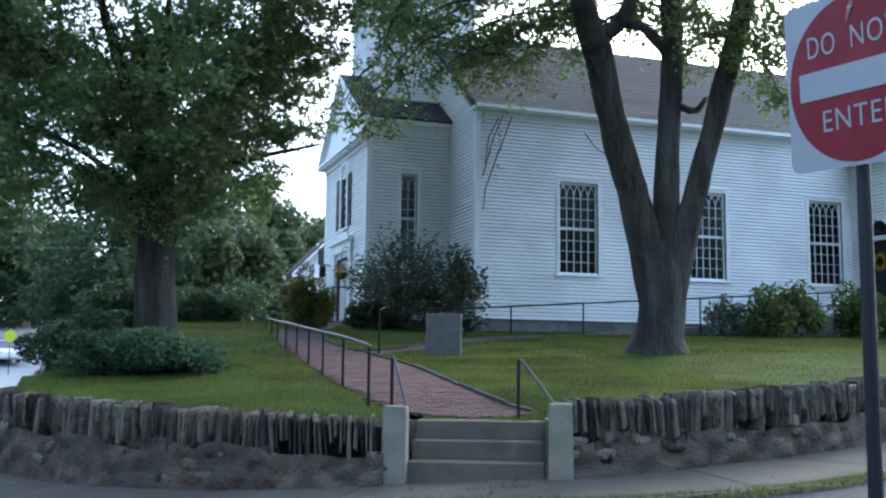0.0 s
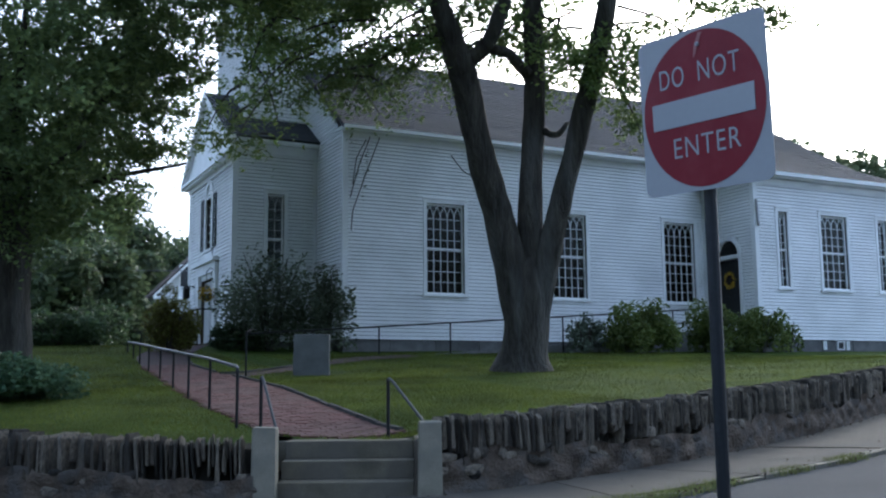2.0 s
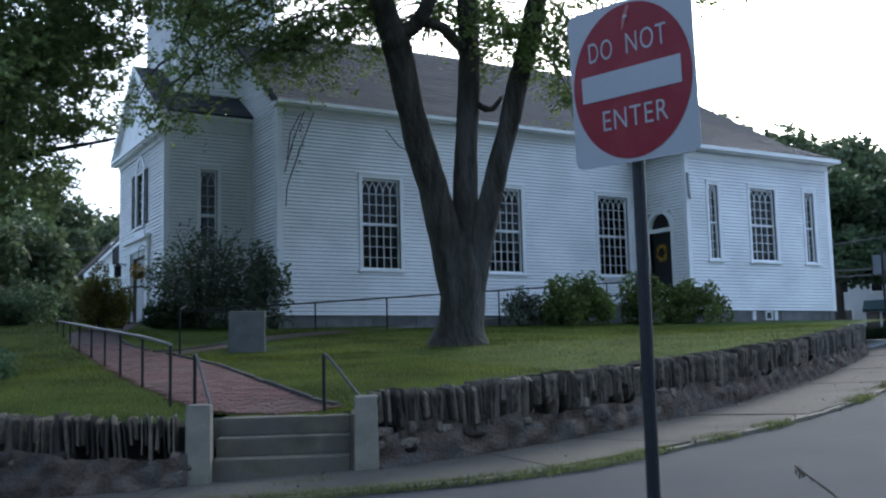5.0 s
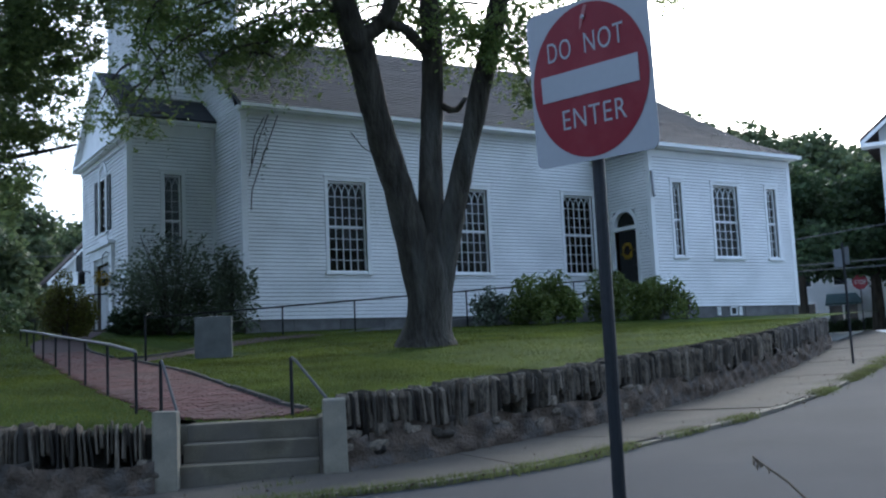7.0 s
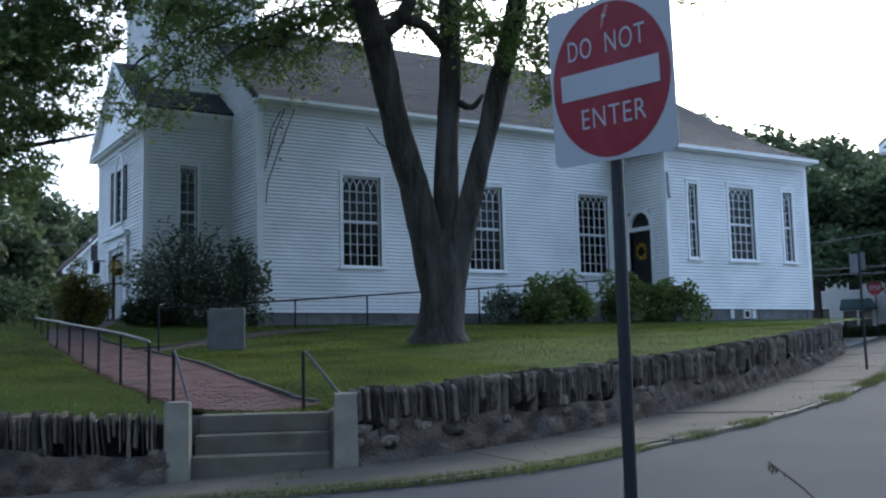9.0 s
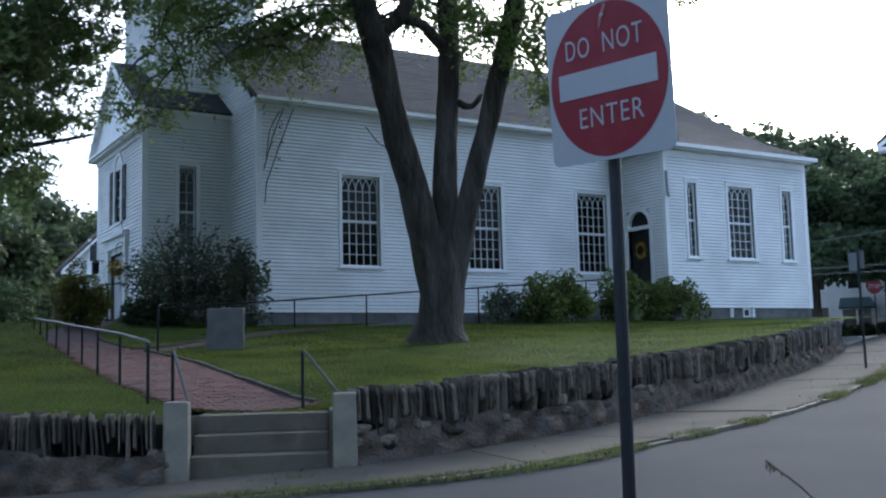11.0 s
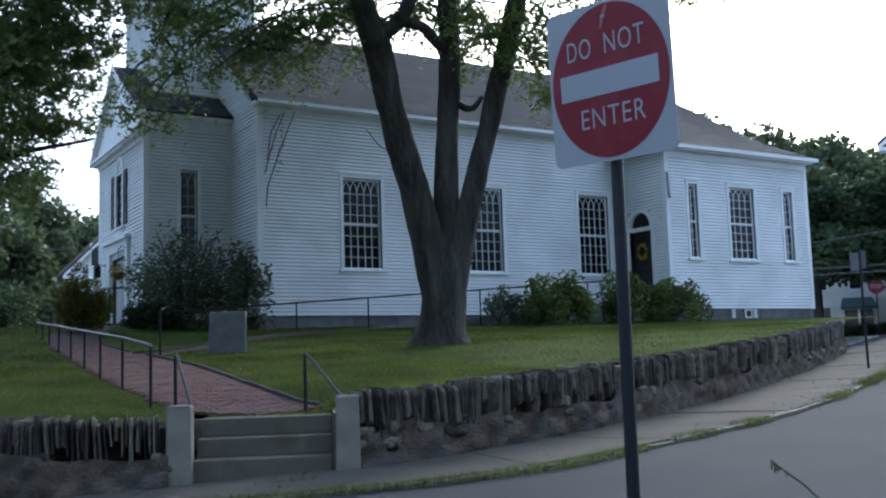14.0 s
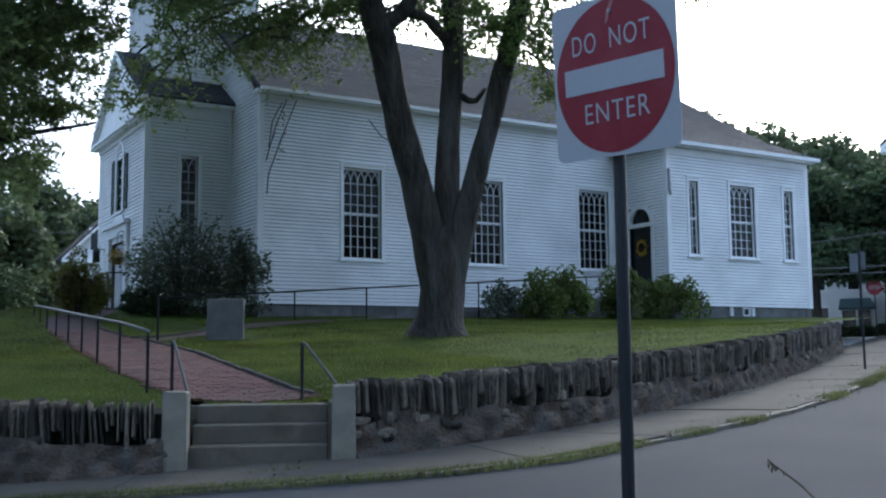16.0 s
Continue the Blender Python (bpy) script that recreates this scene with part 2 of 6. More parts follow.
# ---- ground, road, walk and kerb ----
WALL_LEFT = smooth_line([(-1.0, 30), (-1.0, 24), (-1.0, 19.5), (-1.1, 17.2), (-0.95, 15.4), (0.13, 13.2), (1.0, 12.05), (1.9, 11.25), (3.12, 10.76)], 0.25)
WALL_RIGHT = smooth_line([(4.95, 9.98), (6.1, 9.95), (7.95, 10.2), (9.1, 10.5), (10.6, 11.0), (12.5, 11.75), (16.3, 13.7), (19.3, 15.4), (23.8, 18.2)], 0.25)
KERB = smooth_line([(-4.2, 34.0), (-3.8, 22.0), (-3.2, 17.0), (-2.0, 13.8), (0.0, 11.5), (2.0, 9.9), (3.6, 9.05), (4.9, 8.4), (6.4, 8.15), (7.8, 8.45), (9.3, 8.75), (10.9, 9.2), (13.3, 10.2), (16.3, 11.7), (20.5, 13.9), (25.5, 16.5)], 0.25)


def grid_sheet(name, x0, x1, y0, y1, step, height, mat, keep=None):
    xs, ys = np.arange(x0, x1 + step / 2, step), np.arange(y0, y1 + step / 2, step)
    verts = [(x, y, height(x, y)) for y in ys for x in xs]
    w = len(xs)
    faces = []
    for j in range(len(ys) - 1):
        for i in range(w - 1):
            if keep is None or keep(xs[i] + step / 2, ys[j] + step / 2):
                faces.append((j * w + i, j * w + i + 1, (j + 1) * w + i + 1, (j + 1) * w + i))
    return raw(name, verts, faces, mat, smooth=True)


def inside(x, y, poly):
    c = False
    for (x0, y0), (x1, y1) in zip(poly, np.roll(poly, -1, axis=0)):
        if (y0 > y) != (y1 > y) and x < (x1 - x0) * (y - y0) / (y1 - y0) + x0:
            c = not c
    return c


def ground_z(x, y):
    """The land round the church: the street's fall, and a slow rise towards the wooded distance."""
    d = math.hypot(x - 8, y - 10)
    s = min(1, max(0, (d - 42) / 70))
    return road_z(x, y) - 0.25 + 6.5 * s * s * (3 - 2 * s)


STEPS = [-1500, -700, -350, -200, *range(-140, 141, 7), 200, 350, 700, 1500]
N = len(STEPS)
ground = raw("ground", [(x, y, ground_z(x, y)) for y in STEPS for x in STEPS],
             [(j * N + i, j * N + i + 1, (j + 1) * N + i + 1, (j + 1) * N + i) for j in range(N - 1) for i in range(N - 1)], M_EARTH, smooth=True)
tagged(ground, "earth and rough grass reaching to the horizon", "ground", kind="structure")
road = grid_sheet("road", -30, 44, -30, 34, 2.0, lambda x, y: road_z(x, y) - 0.04, M_ASPHALT)
tagged(road, "worn grey asphalt street with faint patches", "road", kind="structure")

def inset(line, d):
    t = np.gradient(line, axis=0)
    t /= np.linalg.norm(t, axis=1)[:, None]
    return line - np.stack([t[:, 1], -t[:, 0]], 1) * d


LAWN_POLY = np.array([*inset(WALL_LEFT, 0.3)[2:], (3.3, 10.95), (3.76, 11.95), (5.38, 11.2), (4.93, 10.35), *inset(WALL_RIGHT, 0.3), (34, 23.5), (38, 40), (38, 75), (0, 75), (-0.6, 31)])
lawn = grid_sheet("lawn", -12, 40, 9, 76, 0.3, lawn_z, M_GRASS, lambda x, y: inside(x, y, LAWN_POLY))
tagged(lawn, "mown green lawn sloping up to the church", "lawn", kind="structure")


# ---- the church ----
CX0, CX1, CY0, CY1, CZ0, CZ1 = 10.78, 33.5, 28.0, 38.3, 2.60, 8.82   # main body
NX0, NY0, NY1, NZ1 = 8.06, 30.29, 36.0, 8.74                          # front block
WX0, WX1, WY0, WZ1 = 24.5, 31.7, 25.4, 8.12                           # side wing
BOARD = 0.113
church = thing("church", "white clapboard church with grey shingle roof and gothic lattice windows", "church", (12, 33, 2.2))
CH = Matrix.Translation((-12, -33, -2.2))


def wall_frame(origin, along):
    """Wall coordinates: s along the wall, d outwards, z up, given in the church's own space."""
    a = Vector((*along, 0)).normalized()
    out = Vector((a.y, -a.x, 0))
    m = Matrix(((a.x, out.x, 0, origin[0]), (a.y, out.y, 0, origin[1]), (0, 0, 1, 0), (0, 0, 0, 1)))
    return CH @ m


def clapboard_wall(name, frame_m, length, z0, z1, openings, top=None, thick=0.18, mat=None):
    """A backing wall with true openings, and lapped boards on it. openings: (s0, s1, z0, z1). top(s): a sloped top edge."""
    cuts_s = sorted({0, length, *[v for o in openings for v in o[:2]]})
    cuts_z = sorted({z0, z1, *[v for o in openings for v in o[2:4]]})
    bm = bmesh.new()
    if not top:
        for s0, s1 in zip(cuts_s, cuts_s[1:]):
            for a, b in zip(cuts_z, cuts_z[1:]):
                if not any(o[0] < (s0 + s1) / 2 < o[1] and o[2] < (a + b) / 2 < o[3] for o in openings):
                    add_box(bm, s0, -thick, a, s1, 0, b, frame_m)
        bmesh.ops.remove_doubles(bm, verts=bm.verts[:], dist=0.0005)
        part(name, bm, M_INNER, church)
    else:
        bm.free()
    bm = bmesh.new()
    z = z0
    k = 0
    while z < z1 - 0.01:
        h = min(BOARD, z1 - z)
        spans = [(0.0, length)]
        if top:
            a, b = top(z + h)
            spans = [(a, b)] if b > a + 0.05 else []
        for o in openings:
            if o[2] < z + h * 0.5 < o[3]:
                spans = [q for s0, s1 in spans for q in ((s0, min(s1, o[0])), (max(s0, o[1]), s1)) if q[1] - q[0] > 0.01]
        rnd = random.Random(k * 7 + int(length * 100))
        for s0, s1 in spans:
            joints = [s0]
            while s1 - joints[-1] > 5.2:
                joints.append(joints[-1] + rnd.uniform(2.6, 4.8))
            joints.append(s1)
            for a, b in zip(joints, joints[1:]):
                w = rnd.uniform(-0.0015, 0.0015)
                # added groove under each board, opening on dark backing to strengthen its shadow line
                lo = z + 0.011
                vs = [(a + 0.001, 0.042 + w, lo), (b - 0.001, 0.042 + w, lo), (b - 0.001, 0.004 + w, z + h), (a + 0.001, 0.004 + w, z + h), (a, 0.0, lo), (b, 0.0, lo)]
                v = [bm.verts.new(frame_m @ Vector(c)) for c in vs]
                bm.faces.new((v[0], v[1], v[2], v[3]))
                bm.faces.new((v[4], v[5], v[1], v[0]))
        z += BOARD
        k += 1
    siding = part("siding", bm, mat or M_SIDING, church)
    tagged(siding, "lapped white clapboards", kind="stuff")


def gothic_window(frame_m, s0, s1, z0, z1, cols, rows, arched=True, parent=None, split=True):
    """A sash window with casing, sill, muntins, interlaced pointed tracery and separate panes."""
    win = new("window")
    win.parent = parent or church
    win.matrix_local = frame_m @ Matrix.Translation((s0, 0, z0))
    w, h = s1 - s0, z1 - z0
    bm = bmesh.new()
    c = 0.115
    add_box(bm, -c, -0.02, -0.02, 0, 0.05, h + c)
    add_box(bm, w, -0.02, -0.02, w + c, 0.05, h + c)
    add_box(bm, 0, -0.02, h, w, 0.05, h + c)
    add_box(bm, -c - 0.03, -0.02, h + c, w + c + 0.03, 0.085, h + c + 0.04)
    part("casing", bm, M_TRIM, win)
    part("sill", box_bm(-c - 0.06, -0.1, -0.09, w + c + 0.06, 0.11, -0.021, bevel=0.008), M_TRIM, win)
    bm = bmesh.new()
    e = 0.05
    for q in ((0, 0, e, h), (w - e, 0, w, h), (e, 0, w - e, e), (e, h - e, w - e, h)):
        add_box(bm, q[0], -0.13, q[1], q[2], -0.06, q[3])
    zm = h * 0.5
    add_box(bm, e, -0.125, zm - 0.025, w - e, -0.055, zm + 0.025)
    part("sash", bm, M_TRIM, win)
    bm = bmesh.new()
    g = 0.009
    pw, ph = (w - 2 * e) / cols, (h - 2 * e) / rows
    tall = ph * 1.25
    for i in range(1, cols):
        x = e + i * pw
        add_box(bm, x - g, -0.115, e, x + g, -0.075, h - e - tall)
    zs = [e + (h - 2 * e - tall) * j / (rows - 1) for j in range(1, rows)]
    for z in zs:
        add_box(bm, e, -0.113, z - g, w - e, -0.077, z + g)
    base = h - e - tall
    for i in range(0, cols + 1):
        for sgn in (-1, 1):
            pts = []
            for t in np.linspace(0, 1, 7):
                x = e + i * pw + sgn * pw * (1 - math.cos(t * math.pi / 2)) * 1.0
                pts.append((x, -0.095, base + tall * math.sin(t * math.pi / 2)))
            if pts[-1][0] < e - 0.01 or pts[-1][0] > w - e + 0.01:
                continue
            for p, q in zip(pts, pts[1:]):
                d = (Vector(q) - Vector(p))
                nrm = Vector((d.z, 0, -d.x)).normalized() * g
                vs = [bm.verts.new(Vector(a) + nrm * k + Vector((0, o, 0))) for o in (-0.018, 0.018) for a, k in ((p, 1), (q, 1), (q, -1), (p, -1))]
                for f in ((4, 5, 6, 7), (0, 3, 2, 1), (0, 1, 5, 4), (2, 3, 7, 6)):
                    bm.faces.new([vs[u] for u in f])
    part("muntins", bm, M_TRIM, win)
    ez = [e] + zs + [h - e]
    for i in range(cols):
        for j in range(rows):
            tilt = random.Random(i * 31 + j * 17 + int(s0 * 100)).uniform(-1, 1)
            bm = box_bm(e + i * pw + 0.004, -0.098, ez[j] + 0.004, e + (i + 1) * pw - 0.004, -0.092, ez[j + 1] - 0.004)
            for v in bm.verts:
                v.co.y += (v.co.x - e - (i + 0.5) * pw) * 0.02 * tilt + (v.co.z - ez[j] - 0.15) * 0.012 * tilt
            pane = part("pane", bm, M_GLASS, win)
            pane.visible_shadow = False
    return win


# main body
south = wall_frame((CX0, CY0), (1, 0))
S_WIN = [(13.52, 14.83), (18.12, 19.46), (22.74, 24.10)]
WZ = (4.03, 6.86)
clapboard_wall("wall_south", south, WX0 - CX0, CZ0, CZ1, [(a - CX0, b - CX0, *WZ) for a, b in S_WIN])
for a, b in S_WIN:
    gothic_window(south, a - CX0, b - CX0, *WZ, 5, 8)
west = wall_frame((CX0, CY1), (0, -1))
HALF = (CY1 - CY0) / 2
SLOPE = (12.9 - CZ1) / HALF


def gable_top(z, z0=CZ1, half=HALF, slope=SLOPE):
    q = max(0.0, (z - z0) / slope)
    return q, 2 * half - q


clapboard_wall("wall_west", west, CY1 - CY0, CZ0, CZ1, [])
clapboard_wall("gable_west", west, CY1 - CY0, CZ1, 12.85, [], top=gable_top)
clapboard_wall("wall_north", wall_frame((CX1, CY1), (-1, 0)), CX1 - CX0, CZ0, CZ1,
               [])
clapboard_wall("wall_east", wall_frame((CX1, CY0), (0, 1)), CY1 - CY0, CZ0, CZ1, [])
# front block
n_south = wall_frame((NX0, NY0), (1, 0))
clapboard_wall("front_wall_south", n_south, CX0 - NX0, CZ0, NZ1, [(1.08, 1.62, 4.4, 7.2)])
gothic_window(n_south, 1.08, 1.62, 4.4, 7.2, 2, 8)
n_west = wall_frame((NX0, NY1), (0, -1))
NW = NY1 - NY0
clapboard_wall("front_wall_west", n_west, NW, CZ0, 8.36, [(NW / 2 - 0.42, NW / 2 + 0.42, 5.75, 7.5), (NW / 2 - 0.95, NW / 2 + 0.95, 2.62, 4.75)])
clapboard_wall("front_wall_north", wall_frame((CX0, NY1), (-1, 0)), CX0 - NX0, CZ0, 8.36, [])
# wing
w_south = wall_frame((WX0, WY0), (1, 0))
W_WIN = [(25.52, 25.95, 2), (27.52, 28.78, 4), (30.34, 30.84, 2)]
WWZ = (4.42, 7.02)
clapboard_wall("wing_wall_south", w_south, WX1 - WX0, CZ0 + 0.06, WZ1, [(a - WX0, b - WX0, *WWZ) for a, b, _ in W_WIN])
for a, b, n in W_WIN:
    gothic_window(w_south, a - WX0, b - WX0, *WWZ, n, 8)
w_west = wall_frame((WX0, CY0), (0, -1))
clapboard_wall("wing_wall_west", w_west, CY0 - WY0, CZ0 + 0.06, WZ1, [(0.68, 1.80, 3.2, 6.2)])
clapboard_wall("wing_wall_east", wall_frame((WX1, WY0), (0, 1)), CY0 - WY0 + 6, CZ0 + 0.06, WZ1, [])


def trim(name, *boxes, mat=None):
    bm = bmesh.new()
    for b in boxes:
        add_box(bm, *b, m=CH)
    return part(name, bm, mat or M_TRIM, church)


# corner boards, friezes and cornices
for x, y, z0, z1 in ((CX0, CY0, CZ0, CZ1), (NX0, NY0, CZ0, NZ1), (WX0, WY0, CZ0 + 0.06, WZ1), (NX0, NY1, CZ0, 8.05), (CX0, CY1, CZ0, CZ1)):
    s = 1 if y < 33 else -1
    trim("corner_board", (x - 0.035, y - 0.035 * s, z0, x + 0.14, y + 0.0 * s, z1), (x - 0.033, y + 0.002 * s, z0 + 0.002, x, y + 0.14 * s, z1 - 0.002))
trim("corner_board", (WX1 - 0.14, WY0 - 0.035, CZ0 + 0.06, WX1 + 0.035, WY0, WZ1))
trim("corner_board", (CX0 - 0.14, NY0 - 0.03, CZ0, CX0 - 0.01, NY0 - 0.002, NZ1))
trim("frieze", (CX0 - 0.05, CY0 - 0.055, CZ1 - 0.13, WX0, CY0 - 0.044, CZ1))
trim("eave", (CX0 - 0.1, CY0 - 0.34, CZ1, CX1, CY0 + 0.1, CZ1 + 0.04), (CX0 - 0.14, CY0 - 0.48, CZ1 + 0.03, CX1, CY0 + 0.1, CZ1 + 0.14))
trim("frieze", (NX0 - 0.05, NY0 - 0.055, NZ1 - 0.3, CX0, NY0 - 0.044, NZ1))
trim("eave", (NX0 + 0.02, NY0 - 0.2, NZ1, CX0 - 0.01, NY0 + 0.1, NZ1 + 0.05), (NX0 - 0.02, NY0 - 0.26, NZ1 + 0.05, CX0 - 0.01, NY0 + 0.1, NZ1 + 0.17))
PZ0, PZ1 = 8.07, 8.36    # west entablature, below the pediment
trim("west_frieze", (NX0 - 0.075, NY0 - 0.06, PZ0 - 0.02, NX0 - 0.044, NY1 + 0.04, PZ1 - 0.12))
trim("west_cornice", (NX0 - 0.26, NY0 - 0.14, PZ1 - 0.16, NX0 - 0.078, NY1 + 0.08, PZ1 - 0.09), (NX0 - 0.33, NY0 - 0.2, PZ1 - 0.09, NX0 - 0.078, NY1 + 0.14, PZ1))
trim("eave", (WX0 - 0.24, WY0 - 0.24, WZ1 + 0.02, WX1 + 0.2, CY0 + 4, WZ1 + 0.08), (WX0 - 0.42, WY0 - 0.43, WZ1 + 0.06, WX1 + 0.33, CY0 + 4, WZ1 + 0.19))
trim("frieze", (WX0, WY0 - 0.055, WZ1 - 0.2, WX1, WY0 - 0.044, WZ1))


def shingle_slope(name, a, b, c, d, rows, width=0.9):
    """A roof slope a-b (eave), d-c (ridge) in lapped courses of shingles."""
    a, b, c, d = (CH @ Vector(p) for p in (a, b, c, d))
    nrm = (b - a).cross(d - a).normalized()
    if nrm.z < 0:
        nrm = -nrm
    verts, faces = [], []
    rnd = random.Random(int(rows * 13 + a.x * 10))
    for r in range(rows):
        t0, t1 = r / rows, min(1, (r + 1.15) / rows)
        p0, p1, q0, q1 = a.lerp(d, t0), b.lerp(c, t0), a.lerp(d, t1), b.lerp(c, t1)
        n = max(1, int((p1 - p0).length / width))
        cuts = [0] + [min(1, max(0, (i + rnd.uniform(-0.25, 0.25)) / n)) for i in range(1, n)] + [1]
        for u, v in zip(cuts, cuts[1:]):
            lift = 0.022 + rnd.uniform(-0.004, 0.006)
            i = len(verts)
            e0, e1 = p0.lerp(p1, u), p0.lerp(p1, v)
            verts += [e0 + nrm * lift, e1 + nrm * lift, q0.lerp(q1, v) + nrm * 0.004, q0.lerp(q1, u) + nrm * 0.004, e0, e1]
            faces += [(i, i + 1, i + 2, i + 3), (i + 4, i + 5, i + 1, i)]
    base = len(verts)
    dn = nrm * -0.12
    verts += [a, b, c, d, a + dn, b + dn, c + dn, d + dn]
    faces += [tuple(base + k for k in f) for f in ((0, 1, 2, 3), (7, 6, 5, 4), (0, 4, 5, 1), (1, 5, 6, 2), (2, 6, 7, 3), (3, 7, 4, 0))]
    ob = raw(name, verts, faces, M_ROOF, church)
    return tagged(ob, "grey asphalt shingles", kind="stuff")


RZ, EZ, HIPX = 12.95, CZ1 + 0.15, 31.0
CYM = (CY0 + CY1) / 2
shingle_slope("roof_slope", (CX0 - 0.16, CY0 - 0.42, EZ), (CX1 + 0.3, CY0 - 0.42, EZ), (HIPX, CYM, RZ), (CX0 - 0.16, CYM, RZ), 40)
shingle_slope("roof_slope", (CX0 - 0.16, CY1 + 0.62, EZ), (CX1 + 0.3, CY1 + 0.62, EZ), (HIPX, CYM, RZ), (CX0 - 0.16, CYM, RZ), 20)
shingle_slope("roof_slope", (CX1 + 0.3, CY0 - 0.42, EZ), (CX1 + 0.3, CY1 + 0.62, EZ), (HIPX, CYM + 0.02, RZ), (HIPX, CYM, RZ), 30)
NZR = 11.05
shingle_slope("front_roof_slope", (NX0 - 0.3, NY0 - 0.3, NZ1 + 0.18), (CX0 + 0.2, NY0 - 0.3, NZ1 + 0.18), (CX0 + 0.2, CYM, NZR), (NX0 - 0.3, CYM, NZR), 20)
shingle_slope("front_roof_slope", (NX0 - 0.3, NY1 + 0.25, PZ1 + 0.05), (CX0 + 0.2, NY1 + 0.25, PZ1 + 0.05), (CX0 + 0.2, CYM, NZR), (NX0 - 0.3, CYM, NZR), 20)
WRX, WRY, WRZ = (WX0 + WX1) / 2, WY0 + 4.2, 10.6
shingle_slope("wing_roof_slope", (WX0 - 0.4, WY0 - 0.36, WZ1 + 0.2), (WX1 + 0.3, WY0 - 0.36, WZ1 + 0.2), (WX1 - 2.6, WRY, WRZ), (WX0 + 2.4, WRY, WRZ), 24)
shingle_slope("wing_roof_slope", (WX0 - 0.4, CY0 - 0.5, WZ1 + 0.2), (WX0 - 0.4, WY0 - 0.36, WZ1 + 0.2), (WX0 + 2.4, WRY, WRZ), (WX0 + 2.4, WRY + 0.3, WRZ), 24)
shingle_slope("wing_roof_slope", (WX1 + 0.3, WY0 - 0.36, WZ1 + 0.2), (WX1 + 0.3, CY0 + 4, WZ1 + 0.2), (WX1 - 2.6, CY0 + 4, WRZ), (WX1 - 2.6, WRY, WRZ), 24)
# pediment over the front, with its raking boards
bm = bmesh.new()
pts = [(NX0 - 0.14, NY0 - 0.1, PZ1 + 0.004), (NX0 - 0.14, NY1 + 0.1, PZ1 + 0.004), (NX0 - 0.14, CYM, NZR - 0.12), (NX0 - 0.14, NY0 - 0.1, NZ1 + 0.14)]
lo = [bm.verts.new(CH @ Vector(p)) for p in pts]
hi = [bm.verts.new(CH @ (Vector(p) + Vector((0.12, 0, 0)))) for p in pts]
bm.faces.new(lo), bm.faces.new(hi[::-1])
for i in range(4):
    bm.faces.new((lo[i], hi[i], hi[(i + 1) % 4], lo[(i + 1) % 4]))
part("pediment", bm, M_TRIM, church)
for y0, z0 in ((NY0 - 0.3, NZ1 + 0.1), (NY1 + 0.25, PZ1 - 0.04)):
    bm = bmesh.new()
    a, b = Vector((NX0 - 0.32, y0, z0)), Vector((NX0 - 0.32, CYM, NZR - 0.08))
    for p, q, dx, dz in ((a, b, 0.3, 0.24),):
        vs = [bm.verts.new(CH @ (v + Vector((ox, 0, oz)))) for oz in (-dz / 2, dz / 2 - 0.03) for v, ox in ((p, 0), (q, 0), (q, dx), (p, dx))]
        for f in ((0, 1, 2, 3), (7, 6, 5, 4), (0, 4, 5, 1), (1, 5, 6, 2), (2, 6, 7, 3), (3, 7, 4, 0)):
            bm.faces.new([vs[k] for k in f])
    part("raking_board", bm, M_TRIM, church)
# tower on the front block
TX0, TX1, TY0, TY1 = 8.75, 11.9, CYM - 1.75, CYM + 1.75
for o, d, n in (((TX0, TY0), (1, 0), TX1 - TX0), ((TX0, TY1), (0, -1), TY1 - TY0), ((TX1, TY1), (-1, 0), TX1 - TX0), ((TX1, TY0), (0, 1), TY1 - TY0)):
    clapboard_wall("tower_wall", wall_frame(o, d), n, 9.0, 16.6, [])
for x, y in ((TX0, TY0), (TX1, TY0), (TX0, TY1), (TX1, TY1)):
    trim("tower_corner_board", (x - 0.09, y - 0.09, 9.0, x + 0.09, y + 0.09, 16.6))
trim("tower_cornice", (TX0 - 0.3, TY0 - 0.3, 16.6, TX1 + 0.3, TY1 + 0.3, 16.75), (TX0 - 0.4, TY0 - 0.4, 16.75, TX1 + 0.4, TY1 + 0.4, 16.9))
trim("belfry", (TX0 + 0.3, TY0 + 0.3, 16.9, TX1 - 0.3, TY1 - 0.3, 19.0))
# foundation blocks
rnd = random.Random(5)


def foundation(x0, y0, x1, y1, z1):
    n = max(1, round(math.hypot(x1 - x0, y1 - y0) / 1.5))
    for i in range(n):
        a, b = i / n, (i + 1) / n
        p, q = (x0 + (x1 - x0) * a, y0 + (y1 - y0) * a), (x0 + (x1 - x0) * b, y0 + (y1 - y0) * b)
        al = Vector((q[0] - p[0], q[1] - p[1], 0))
        m = wall_frame(p, (al.x, al.y))
        j = rnd.uniform(-0.012, 0.012)
        part("foundation_block", box_bm(0.006, -0.3, 1.6, al.length - 0.006, -0.03 + j, z1 - 0.004, bevel=0.01, m=m), M_FOUND, church)


foundation(CX0, CY0, WX0, CY0, CZ0)
foundation(NX0, NY0, CX0, NY0, CZ0)
foundation(NX0, NY1, NX0, NY0, CZ0)
foundation(CX0, NY0, CX0, CY0, CZ0)
foundation(WX0, CY0, WX0, WY0, CZ0 + 0.06)
foundation(WX0, WY0, WX1, WY0, CZ0 + 0.06)
foundation(WX1, WY0, WX1, CY0 + 4, CZ0 + 0.06)
